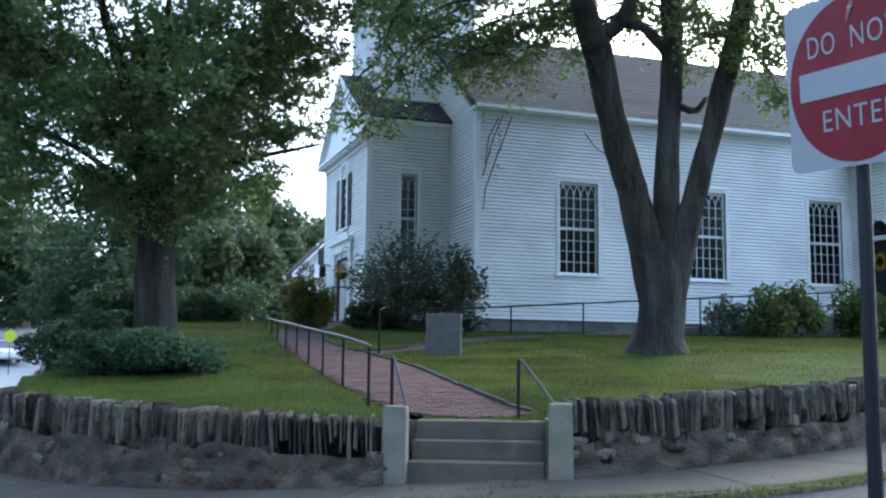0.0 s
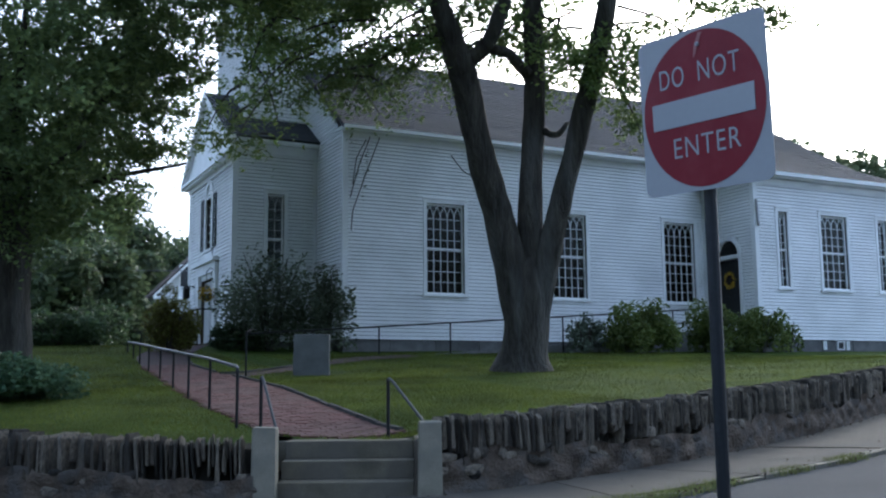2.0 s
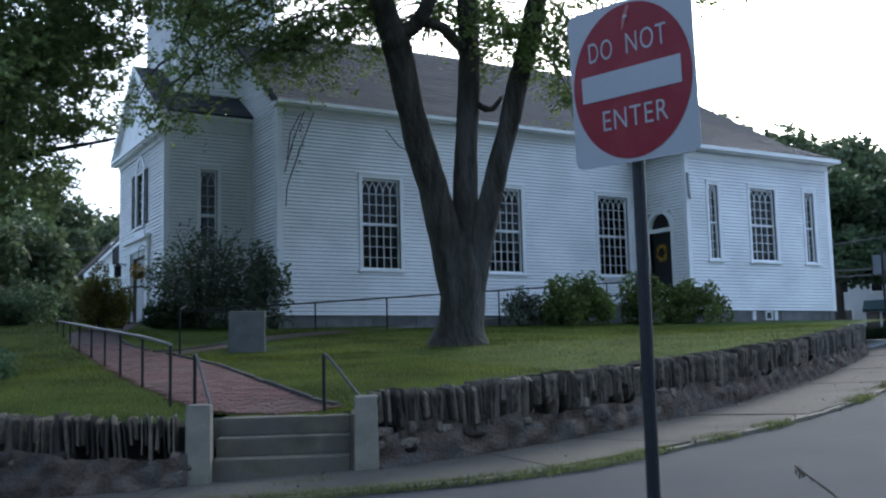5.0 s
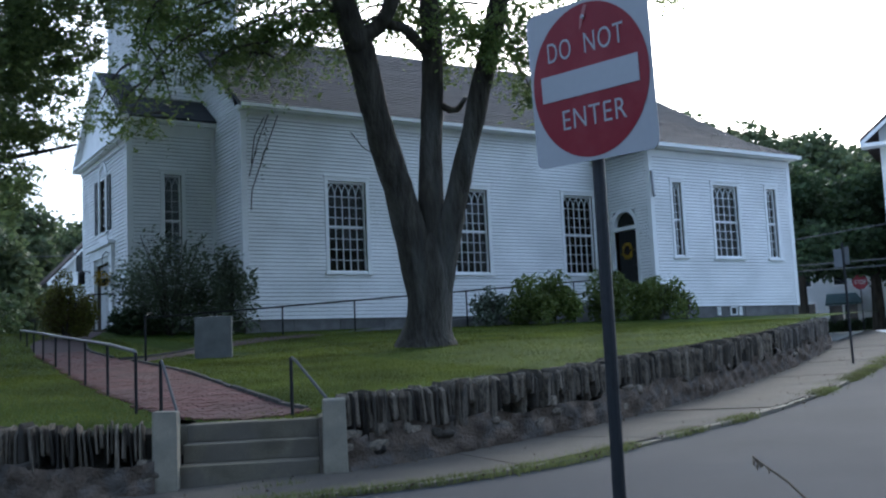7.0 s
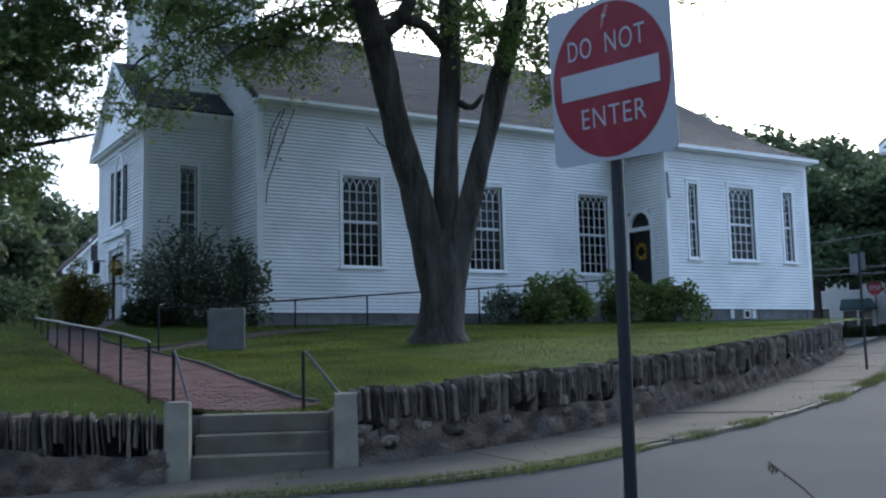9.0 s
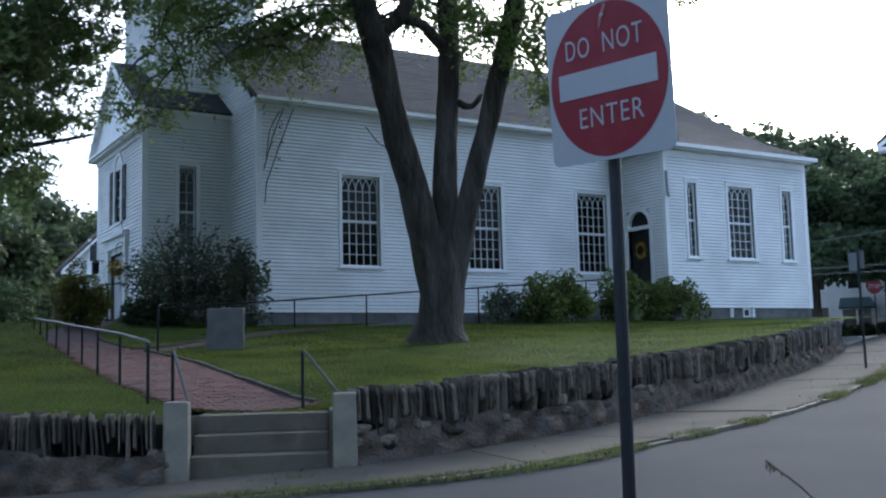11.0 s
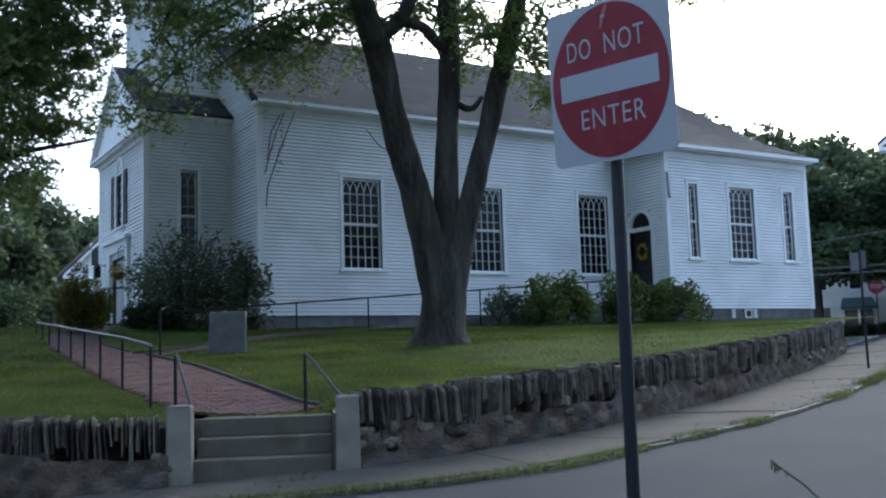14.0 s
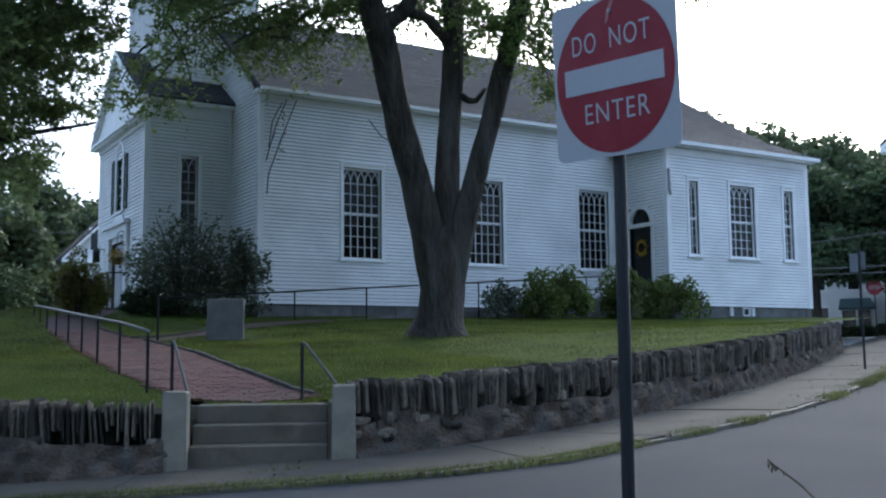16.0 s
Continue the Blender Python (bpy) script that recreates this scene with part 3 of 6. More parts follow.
# inside: plain dark floor and ceiling, added to keep it dim
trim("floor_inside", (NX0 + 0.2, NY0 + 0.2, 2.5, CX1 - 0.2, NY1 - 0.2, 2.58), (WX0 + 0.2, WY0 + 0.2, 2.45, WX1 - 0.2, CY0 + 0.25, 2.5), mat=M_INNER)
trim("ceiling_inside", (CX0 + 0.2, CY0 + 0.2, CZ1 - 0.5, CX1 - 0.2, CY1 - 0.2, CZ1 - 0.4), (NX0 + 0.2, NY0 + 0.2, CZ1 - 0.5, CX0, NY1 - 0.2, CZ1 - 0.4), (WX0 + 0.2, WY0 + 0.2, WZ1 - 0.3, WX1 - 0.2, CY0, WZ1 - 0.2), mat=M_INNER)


# church doors, lamp and front details
def add_arc_band(bm, m, cx, z0, r0, r1, d0, d1, seg=14):
    """A half-round band standing on a wall."""
    rows = []
    for k in range(seg + 1):
        a = math.pi * k / seg
        rows.append([bm.verts.new(m @ Vector((cx + r * math.cos(a), d, z0 + r * math.sin(a)))) for r, d in ((r0, d0), (r1, d0), (r1, d1), (r0, d1))])
    for a, b in zip(rows, rows[1:]):
        for i in range(4):
            bm.faces.new((a[i], a[(i + 1) % 4], b[(i + 1) % 4], b[i]))
    bm.faces.new(rows[0])
    bm.faces.new(rows[-1][::-1])


def fan_bm(m, cx, z0, r, d, seg=14):
    bm = bmesh.new()
    vs = [bm.verts.new(m @ Vector((cx + r * math.cos(math.pi * k / seg), d, z0 + r * math.sin(math.pi * k / seg)))) for k in range(seg + 1)]
    bm.faces.new(vs)
    return bm


side_door = new("side_door")
side_door.parent = church
side_door.matrix_local = w_west @ Matrix.Translation((1.24, 0, 3.2))
tagged(side_door, "black side door under a half-round fanlight")
I4 = Matrix.Identity(4)
bm = box_bm(-0.5, -0.14, 0, 0.5, -0.1, 2.25)
part("leaf", bm, M_DOOR, side_door)
bm = bmesh.new()
for q in ((-0.4, 0.15, -0.06, 0.85), (0.06, 0.15, 0.4, 0.85), (-0.4, 1.0, -0.06, 2.1), (0.06, 1.0, 0.4, 2.1)):
    add_box(bm, q[0], -0.1, q[1], q[2], -0.085, q[3])
part("panel", bm, M_DOOR, side_door)
bm = bmesh.new()
add_box(bm, -0.68, -0.16, 0, -0.56, 0.05, 2.42)
add_box(bm, 0.56, -0.16, 0, 0.68, 0.05, 2.42)
add_box(bm, -0.56, -0.16, 2.27, 0.56, 0.052, 2.4)
add_arc_band(bm, I4, 0, 2.4, 0.53, 0.68, -0.16, 0.05)
part("frame", bm, M_TRIM, side_door)
part("spandrel", box_bm(-0.56, -0.17, 2.4, 0.56, -0.13, 3.0), M_DOOR, side_door)
# black paint on the fanlight stands in for its dark reflection
part("fanlight", fan_bm(I4, 0, 2.41, 0.53, -0.12), M_DOOR, side_door)
bm = bmesh.new()
for a in (30, 60, 90, 120, 150):
    c, s = math.cos(radians(a)), math.sin(radians(a))
    add_tube(bm, [(0.1 * c, -0.11, 2.42 + 0.1 * s), (0.52 * c, -0.11, 2.42 + 0.52 * s)], 0.01, 4)
part("fan_bars", bm, M_DOOR, side_door)
wreath = thing("wreath", "yellow sunflower wreath hanging on the black side door", "wreath", tuple(CH.inverted() @ w_west @ Vector((1.24, -0.03, 4.75))))
wreath.rotation_euler.z = radians(-90)
M_PETAL = material("yellow_petals", (0.55, 0.36, 0.03), 0.7, 0.7, 9, 60, 0.3, island=0.3)
M_SEED = material("brown_seed_head", (0.05, 0.03, 0.015), 0.9, 0.6, 20, 80, 0.6)
bm = bmesh.new()
rnd = random.Random(3)
for k in range(150):
    a, r = rnd.uniform(0, 6.283), rnd.uniform(0.12, 0.24)
    p = Vector((math.cos(a) * r, rnd.uniform(-0.03, 0.03), math.sin(a) * r * 1.15))
    d = Vector((math.cos(a), rnd.uniform(-0.5, 0.5), math.sin(a))) * 0.07
    s = Vector((-math.sin(a), 0, math.cos(a))) * 0.02
    bm.faces.new([bm.verts.new(v) for v in (p - d * 0.3, p + s + d * 0.4, p + d, p - s + d * 0.4)])
part("petals", bm, M_PETAL, wreath)
bm = bmesh.new()
add_tube(bm, [(math.cos(a) * 0.13, 0.0, math.sin(a) * 0.15) for a in np.linspace(0, 6.28, 17)], 0.035, 6)
part("ring", bm, M_SEED, wreath)

# front door and arched window over it, in the west face
front_door = new("front_door")
front_door.parent = church
front_door.matrix_local = n_west @ Matrix.Translation((NW / 2, 0, 2.62))
tagged(front_door, "pale panelled double door with tall white pilasters")
bm = bmesh.new()
add_box(bm, -0.93, -0.16, 0, -0.005, -0.1, 2.1)
add_box(bm, 0.005, -0.16, 0, 0.93, -0.1, 2.1)
for sx in (-0.8, 0.12):
    for z0, z1 in ((0.15, 0.8), (0.95, 1.95)):
        add_box(bm, sx, -0.1, z0, sx + 0.68, -0.08, z1)
part("leaf", bm, material("pale_grey_door", (0.5, 0.5, 0.5), 0.5, 0.85, 3, 30, 0.1), front_door)
for s in (-1, 1):
    part("pilaster", box_bm(min(s * 0.96, s * 1.3), -0.02, -0.05, max(s * 0.96, s * 1.3), 0.12, 2.3, bevel=0.01), M_TRIM, front_door)
bm = bmesh.new()
add_box(bm, -1.36, -0.02, 2.302, 1.36, 0.14, 2.62)
add_box(bm, -1.45, -0.02, 2.622, 1.45, 0.24, 2.74)
part("entablature", bm, M_TRIM, front_door)
arch = new("window")
arch.parent = church
arch.matrix_local = n_west @ Matrix.Translation((NW / 2, 0, 5.75))
tagged(arch, "tall round-headed window with dark shutters")
bm = bmesh.new()
add_box(bm, -0.56, -0.05, -0.02, -0.42, 0.06, 1.75)
add_box(bm, 0.42, -0.05, -0.02, 0.56, 0.06, 1.75)
add_arc_band(bm, I4, 0, 1.75, 0.42, 0.56, -0.05, 0.06)
part("casing", bm, M_TRIM, arch)
part("sill", box_bm(-0.62, -0.05, -0.1, 0.62, 0.12, -0.022, bevel=0.008), M_TRIM, arch)
bm = bmesh.new()
for x in (-0.15, 0.15):
    add_box(bm, x - 0.013, -0.09, 0, x + 0.013, -0.05, 2.1)
for k in range(1, 7):
    add_box(bm, -0.42, -0.088, k * 0.29 - 0.012, 0.42, -0.052, k * 0.29 + 0.012)
part("muntins", bm, M_TRIM, arch)
bm = bmesh.new()
add_box(bm, -0.42, -0.1, 0, 0.42, -0.094, 1.75)
part("pane", bm, M_GLASS, arch)
part("pane", fan_bm(I4, 0, 1.752, 0.42, -0.03), M_GLASS, arch)
M_SHUT = material("dark_green_shutter", (0.03, 0.04, 0.04), 0.6, 0.7, 4, 40, 0.2)
for s in (-1, 1):
    bm = bmesh.new()
    x0 = min(s * 0.58, s * 1.0)
    for q in ((0, 0, 0.06, 1.75), (0.36, 0, 0.42, 1.75), (0.06, 0, 0.36, 0.07), (0.06, 1.68, 0.36, 1.75), (0.06, 0.85, 0.36, 0.92)):
        add_box(bm, x0 + q[0], 0.03, q[1], x0 + q[2], 0.065, q[3])
    for k in range(26):
        z = 0.09 + k * 0.062
        add_box(bm, x0 + 0.06, 0.035, z, x0 + 0.36, 0.06, z + 0.028)
    part("shutter", bm, M_SHUT, arch)
part("panel_below", box_bm(-0.56, -0.02, -0.95, 0.56, 0.06, -0.12, bevel=0.01), M_TRIM, arch)
lantern = thing("wall_lantern", "dark metal wall lantern beside the church front door", "lantern", (NX0 - 0.05, 34.9, 4.5))
part("bracket", tube_bm([(0, 0, 0.15), (-0.2, 0, 0.2), (-0.28, 0, 0.1)], 0.018, 6), M_IRON, lantern)
bm = box_bm(-0.38, -0.1, -0.25, -0.18, 0.1, 0.08, bevel=0.02)
part("body", bm, M_IRON, lantern)
bm = bmesh.new()
bmesh.ops.create_cone(bm, segments=6, radius1=0.16, radius2=0.02, depth=0.14, cap_ends=True, matrix=Matrix.Translation((-0.28, 0, 0.16)))
part("cap", bm, M_IRON, lantern)
# front steps with a rail, and a hanging basket by the door
front_steps = thing("front_steps", "low granite steps at the church front door", "steps", (7.3, 33.15, 2.2))
for k, (w, z) in enumerate(((1.5, 0.12), (1.1, 0.26), (0.7, 0.4))):
    part("step", box_bm(0.72 - w, -1.3, -0.5 if k == 0 else z - 0.16, 0.7, 1.3, z, bevel=0.015), M_GRANITE, front_steps)
door_rail = thing("door_handrail", "thin dark handrail sloping down the church front steps", "handrail", (6.9, 31.75, 2.3))
part("post", tube_bm([(-1.2, 0, -0.3), (-1.2, 0, 0.62)], 0.02, 6), M_IRON, door_rail)
part("post", tube_bm([(0.5, 0, 0.2), (0.5, 0, 1.35)], 0.02, 6), M_IRON, door_rail)
part("rail", tube_bm([(-1.3, 0, 0.58), (-1.2, 0, 0.64), (0.5, 0, 1.36), (1.1, 0, 1.38)], 0.022, 6), M_IRON, door_rail)
basket = thing("hanging_basket", "hanging basket of yellow flowers beside the church door", "flower basket", (7.7, 31.95, 4.15))
part("bracket", tube_bm([(0.36, 0, 0.75), (0.1, 0, 0.85), (0, 0, 0.7)], 0.014, 5), M_IRON, basket)
part("chain", tube_bm([(0, 0, 0.7), (0, 0, 0.1)], 0.008, 4), M_IRON, basket)
bm = bmesh.new()
bmesh.ops.create_cone(bm, segments=14, radius1=0.1, radius2=0.2, depth=0.2, cap_ends=True, matrix=Matrix.Translation((0, 0, -0.1)))
part("bowl", bm, M_SOIL, basket)
bm = bmesh.new()
rnd = random.Random(13)
for k in range(420):
    v = Vector((rnd.gauss(0, 1), rnd.gauss(0, 1), rnd.gauss(0, 1))).normalized() * rnd.uniform(0.14, 0.3)
    v.z = v.z * 0.9 + 0.02
    a, b = Vector((rnd.gauss(0, 1), rnd.gauss(0, 1), rnd.gauss(0, 1))).normalized() * 0.035, Vector((rnd.gauss(0, 1), rnd.gauss(0, 1), rnd.gauss(0, 1))).normalized() * 0.025
    bm.faces.new([bm.verts.new(v + q) for q in (a, b, -a, -b)])
tagged(part("flowers", bm, M_PETAL, basket, "yellow blossoms"), kind="stuff")
# cellar vents in the wing's foundation
for x in (27.35, 28.0, 28.45):
    vent = new("cellar_vent")
    vent.parent = church
    vent.matrix_local = w_south @ Matrix.Translation((x - WX0, 0.0, 2.34))
    bm = bmesh.new()
    w = 0.14 if x != 28.0 else 0.34
    for q in ((0, 0, 0.04, 0.3), (w - 0.04, 0, w, 0.3), (0.04, 0.26, w - 0.04, 0.3), (0.04, 0, w - 0.04, 0.04)):
        add_box(bm, q[0], -0.03, q[1], q[2], 0.03, q[3])
    part("frame", bm, M_TRIM, vent)
    part("louvre", box_bm(0.04, -0.028, 0.04, w - 0.04, -0.005, 0.26), M_DOOR if x == 28.0 else M_TRIM, vent)
# downpipe stub at the wing corner
downpipe = part("downpipe", tube_bm([CH @ Vector(p) for p in ((WX0 + 0.02, WY0 - 0.09, 7.35), (WX0 + 0.05, WY0 - 0.1, 6.6), (WX0 + 0.1, WY0 - 0.09, 6.45))], 0.045, 8), material("grey_downpipe", (0.35, 0.35, 0.36), 0.5, 0.8, 3, 30, 0.1, metal=0.4), church)


# ---- steps, piers and brick path ----
ST = Matrix(((0.906, 0.423, 0, 3.08), (-0.423, 0.906, 0, 10.72), (0, 0, 1, 0), (0, 0, 0, 1)))   # along the front, inwards, up
steps = thing("stone_steps", "three worn granite steps up through the stone wall", "steps", (3.9, 10.5, 0))
SI = Matrix.Translation((-3.9, -10.5, 0)) @ ST
for k in range(3):
    v0 = 0.16 + 0.36 * k
    part("step", box_bm(0.25, v0, -0.25 if k == 0 else 0.17 + 0.2 * (k - 1), 1.72, v0 + 0.62 - 0.12 * (k == 2), 0.2 * (k + 1) - 0.03, bevel=0.012, m=SI), M_STEP, steps)
part("landing", box_bm(0.05, 1.385, 0.2, 1.95, 1.95, 0.55, bevel=0.01, m=SI), M_STEP, steps)
part("cheek_stone", box_bm(1.725, 0.12, -0.1, 1.95, 1.1, 0.62, bevel=0.03, m=SI), M_STONE, steps)
piers = []
for s0, z0, z1 in ((0.0, -0.35, 0.76), (1.77, -0.3, 0.81)):
    pier = thing("stone_pier", "square granite gate pier beside the steps", "pier", tuple(ST @ Vector((s0 + 0.125, 0.13, z0))), group="piers at the steps")
    pier.rotation_euler.z = -math.atan2(0.423, 0.906)
    bm = box_bm(-0.125, -0.13, 0, 0.125, 0.13, z1 - z0, bevel=0.018)
    rnd = random.Random(int(s0 * 10))
    for v in bm.verts:
        v.co += Vector((rnd.uniform(-1, 1), rnd.uniform(-1, 1), rnd.uniform(-1, 1))) * 0.006
        v.co.x *= 1 + 0.06 * (1 - v.co.z / (z1 - z0))
    part("shaft", bm, M_GRANITE, pier)
    piers.append(pier)

PATH_L = smooth_line([(3.92, 11.9), (3.6, 12.5), (3.62, 13.5), (3.68, 15.1), (3.8, 16.9), (3.92, 18.6), (4.12, 20.8), (4.24, 22.6), (4.35, 24.2), (4.9, 27.5), (6.4, 31.2), (7.6, 33.6)], 0.2)
PATH_R = smooth_line([(5.2, 11.3), (5.1, 12.2), (5.1, 13.5), (5.32, 15.3), (5.54, 17.3), (5.58, 19.2), (5.55, 20.1), (5.45, 21.0), (5.45, 22.3), (5.5, 24.1), (6.1, 27.0), (7.3, 30.4), (8.0, 32.0)], 0.2)
PATH_POLY = np.array([*PATH_L, *PATH_R[::-1]])
BR_LO = smooth_line([(5.5, 20.05), (6.45, 20.9), (7.15, 21.5), (8.5, 22.9), (10.2, 24.3), (12, 25.2)], 0.2)
BR_UP = smooth_line([(5.4, 21.1), (5.95, 21.2), (6.73, 21.84), (7.45, 22.6), (8.4, 23.8), (10.0, 25.3), (12, 26.2)], 0.2)
BRANCH_POLY = np.array([*BR_LO, *BR_UP[::-1]])


def strip_between(name, a, b, lift, mat):
    n = min(len(a), len(b))
    ia, ib = np.linspace(0, len(a) - 1, n).astype(int), np.linspace(0, len(b) - 1, n).astype(int)
    verts, faces = [], []
    m = 5
    for p, q in zip(a[ia], b[ib]):
        for k in range(m):
            c = p + (q - p) * k / (m - 1)
            verts.append((c[0], c[1], lawn_z(*c) + lift))
    for i in range(n - 1):
        for k in range(m - 1):
            faces.append((i * m + k, i * m + k + 1, (i + 1) * m + k + 1, (i + 1) * m + k))
    return raw(name, verts, faces, mat)


brick_path = strip_between("brick_path", PATH_L, PATH_R, 0.012, M_SAND)
tagged(brick_path, "red brick path climbing from the steps to the church door", "path", kind="structure")
branch_path = strip_between("branch_path", BR_LO, BR_UP, 0.016, M_SAND)
tagged(branch_path, "narrow worn path turning off towards the ramp", "path", kind="structure")


def edging(name, line, label):
    """Dark edging stones along a path."""
    holder = thing(name, label, "edging", (line[0][0], line[0][1], lawn_z(*line[0])), kind="structure")
    rnd = random.Random(len(line))
    for p, q in zip(line[::3], line[3::3]):
        d = Vector((q[0] - p[0], q[1] - p[1], 0))
        c = (p + q) / 2
        m = Matrix.Translation((c[0] - line[0][0], c[1] - line[0][1], lawn_z(*c) - lawn_z(*line[0]) + 0.02)) @ Matrix.Rotation(math.atan2(d.y, d.x) + rnd.uniform(-0.03, 0.03), 4, "Z") @ Matrix.Rotation(-math.atan2(lawn_z(*q) - lawn_z(*p), d.length), 4, "Y")
        l = d.length / 2 - 0.006
        part("edging_stone", box_bm(-l - 0.003, -0.035, -0.12, l + 0.003, 0.035, rnd.uniform(0.03, 0.045), bevel=0.01, m=m), M_EDGE, holder)


edging("path_edging", PATH_R[1:47], "dark stone edging along the brick path")
edging("path_edging", PATH_R[52:80], "dark stone edging along the brick path")
edging("path_edging", BR_UP[:24], "dark stone edging along the narrow path")


# ---- rails ----
def rail_post(parent, x, y, z0, z1, r=0.021, sides=8):
    ox, oy, oz = parent.location
    part("post", tube_bm([(x - ox, y - oy, z0 - oz - 0.1), (x - ox, y - oy, z1 - oz)], r, sides), M_IRON, parent)


handrail = thing("path_handrail", "long pipe handrail with dark posts beside the brick path", "handrail", (3.5, 13, 0.75))
RP = [(3.42, 12.55, 0.76), (3.61, 14.70, 0.73), (3.71, 16.50, 0.71), (3.87, 18.40, 0.67), (4.06, 20.50, 0.61), (4.21, 22.50, 0.56), (4.38, 24.50, 0.48), (4.58, 26.50, 0.39), (4.77, 28.50, 0.29)]
top = []
for x, y, h in RP:
    z = lawn_z(x, y)
    rail_post(handrail, x, y, z, z + h - 0.02, 0.02)
    top.append((x - 3.5, y - 13, z + h - 0.75))
x, y, z = top[0]
part("rail", tube_bm([(x - 0.0, y, z - 0.05), (x, y + 0.02, z - 0.012), (x, y + 0.07, z), *top[1:]], 0.023, 10), M_RAIL, handrail, "worn bare metal rail", smooth=True)

for (x, y), (ex, ey), z0, h, ez in (((4.88, 11.22), (4.86, 10.1), 0.58, 0.70, 0.74), ((3.54, 11.93), (3.49, 11.1), 0.70, 0.61, 0.66)):
    sr = thing("step_handrail", "short dark handrail sloping down beside the stone steps", "handrail", (x, y, z0), group="rails at the steps")
    part("post", tube_bm([(0, 0, -0.12), (0, 0, h)], 0.021, 8), M_IRON, sr)
    part("rail", tube_bm([(0, 0, h - 0.03), (0, -0.03, h), ((ex - x) * 0.15, (ey - y) * 0.15, h - 0.05), (ex - x, ey - y, ez - z0)], 0.017, 8), M_STEPRAIL, sr, "dull grey rail")

ramp = thing("access_ramp", "low concrete access ramp with dark iron railings along the church wall", "ramp", (15, 26.4, 2.1))


def ramp_z(x):
    return 2.62 + (x - 7.44) * 0.069


RX = [7.44, 9.3, 11.25, 13.5, 15.6, 17.4, 19.5, 21.7, 23.6]
for k, x in enumerate(RX):
    foot = 1.42 if k == 0 else lawn_z(x, 26.0 if k > 2 else 25.6)
    rail_post(ramp, x, 26.4, foot, ramp_z(x), 0.022)
part("rail", tube_bm([(x - 15, 0, ramp_z(x) - 2.1) for x in RX], 0.024, 8), M_IRON, ramp)
part("rail", tube_bm([(x - 15, 0.0, ramp_z(x) - 2.1 - 0.42) for x in RX[5:]], 0.018, 8), M_IRON, ramp)
bm = bmesh.new()
prof = [(11.0, 2.0), (17.0, 2.42), (24.3, 3.1)]
for (x0, z0), (x1, z1) in zip(prof, prof[1:]):
    vs = [bm.verts.new((x - 15, y, z - 2.1)) for y in (0.12, 1.35) for x, z in ((x0, 1.7), (x1, 1.7), (x1, z1), (x0, z0))]
    for f in ((0, 1, 2, 3), (7, 6, 5, 4), (3, 2, 6, 7), (0, 4, 5, 1), (1, 5, 6, 2), (0, 3, 7, 4)):
        bm.faces.new([vs[i] for i in f])
part("slab", bm, M_FOUND, ramp, "grey concrete ramp slab")
post3 = thing("ramp_rail_end", "dark iron rail running from the path to the ramp", "handrail", (5.72, 20.3, 1.41))
part("post", tube_bm([(0, 0, -0.1), (0, 0, 0.93)], 0.022, 8), M_IRON, post3)
part("rail", tube_bm([(0, 0, 0.9), (0.03, 0.03, 0.93), (0.9, 2.7, 1.13), (1.72, 6.1, 1.21)], 0.022, 8), M_IRON, post3)

# ---- standing stone ----
stone = thing("memorial_stone", "upright grey granite memorial block on the lawn", "memorial", (7.05, 20.1, 1.42))
stone.rotation_euler.z = radians(-24)
bm = box_bm(-0.37, -0.14, -0.1, 0.37, 0.14, 0.86, bevel=0.03)
bmesh.ops.subdivide_edges(bm, edges=bm.edges[:], cuts=3, use_grid_fill=True)
for v in bm.verts:
    v.co += noise.noise_vector(v.co * 5) * 0.014
part("block", bm, M_MEMORIAL, stone)
# ---- traffic sign ----
M_SIGNWHITE = material("sign_white_sheeting", (0.36, 0.37, 0.385), 0.4, 0.93, 2, 30, 0.05)
M_SIGNRED = material("sign_red_sheeting", (0.19, 0.012, 0.024), 0.4, 0.9, 3, 30, 0.05, stain=((0.3, 0.1, 0.1), 0.12, 6))
M_POLE = material("dark_sign_pole", (0.024, 0.026, 0.03), 0.45, 0.75, 6, 40, 0.2, metal=0.25)
SP = Vector((3.12, 3.57, 2.44))
sign = thing("traffic_sign", "red and white DO NOT ENTER sign on a dark steel pole", "traffic sign", (3.207, 3.638, road_z(3.2, 3.6) - 0.07))
SG = Matrix.Translation(SP - sign.location) @ Matrix.Rotation(radians(-82.75), 4, "Z") @ Matrix.Rotation(radians(4.7), 4, "X") @ Matrix.Rotation(radians(2.4), 4, "Y")


def plate_bm(half, r, d0, d1, seg=6):
    bm = bmesh.new()
    out = []
    for cx, cz, a0 in ((1, 1, 0), (-1, 1, 90), (-1, -1, 180), (1, -1, 270)):
        for k in range(seg + 1):
            a = radians(a0 + 90 * k / seg)
            out.append((cx * (half - r) + r * math.cos(a), cz * (half - r) + r * math.sin(a)))
    fr, bk = [bm.verts.new(SG @ Vector((x, d0, z))) for x, z in out], [bm.verts.new(SG @ Vector((x, d1, z))) for x, z in out]
    bm.faces.new(fr), bm.faces.new(bk[::-1])
    for i in range(len(out)):
        bm.faces.new((fr[i], bk[i], bk[(i + 1) % len(out)], fr[(i + 1) % len(out)]))
    return bm


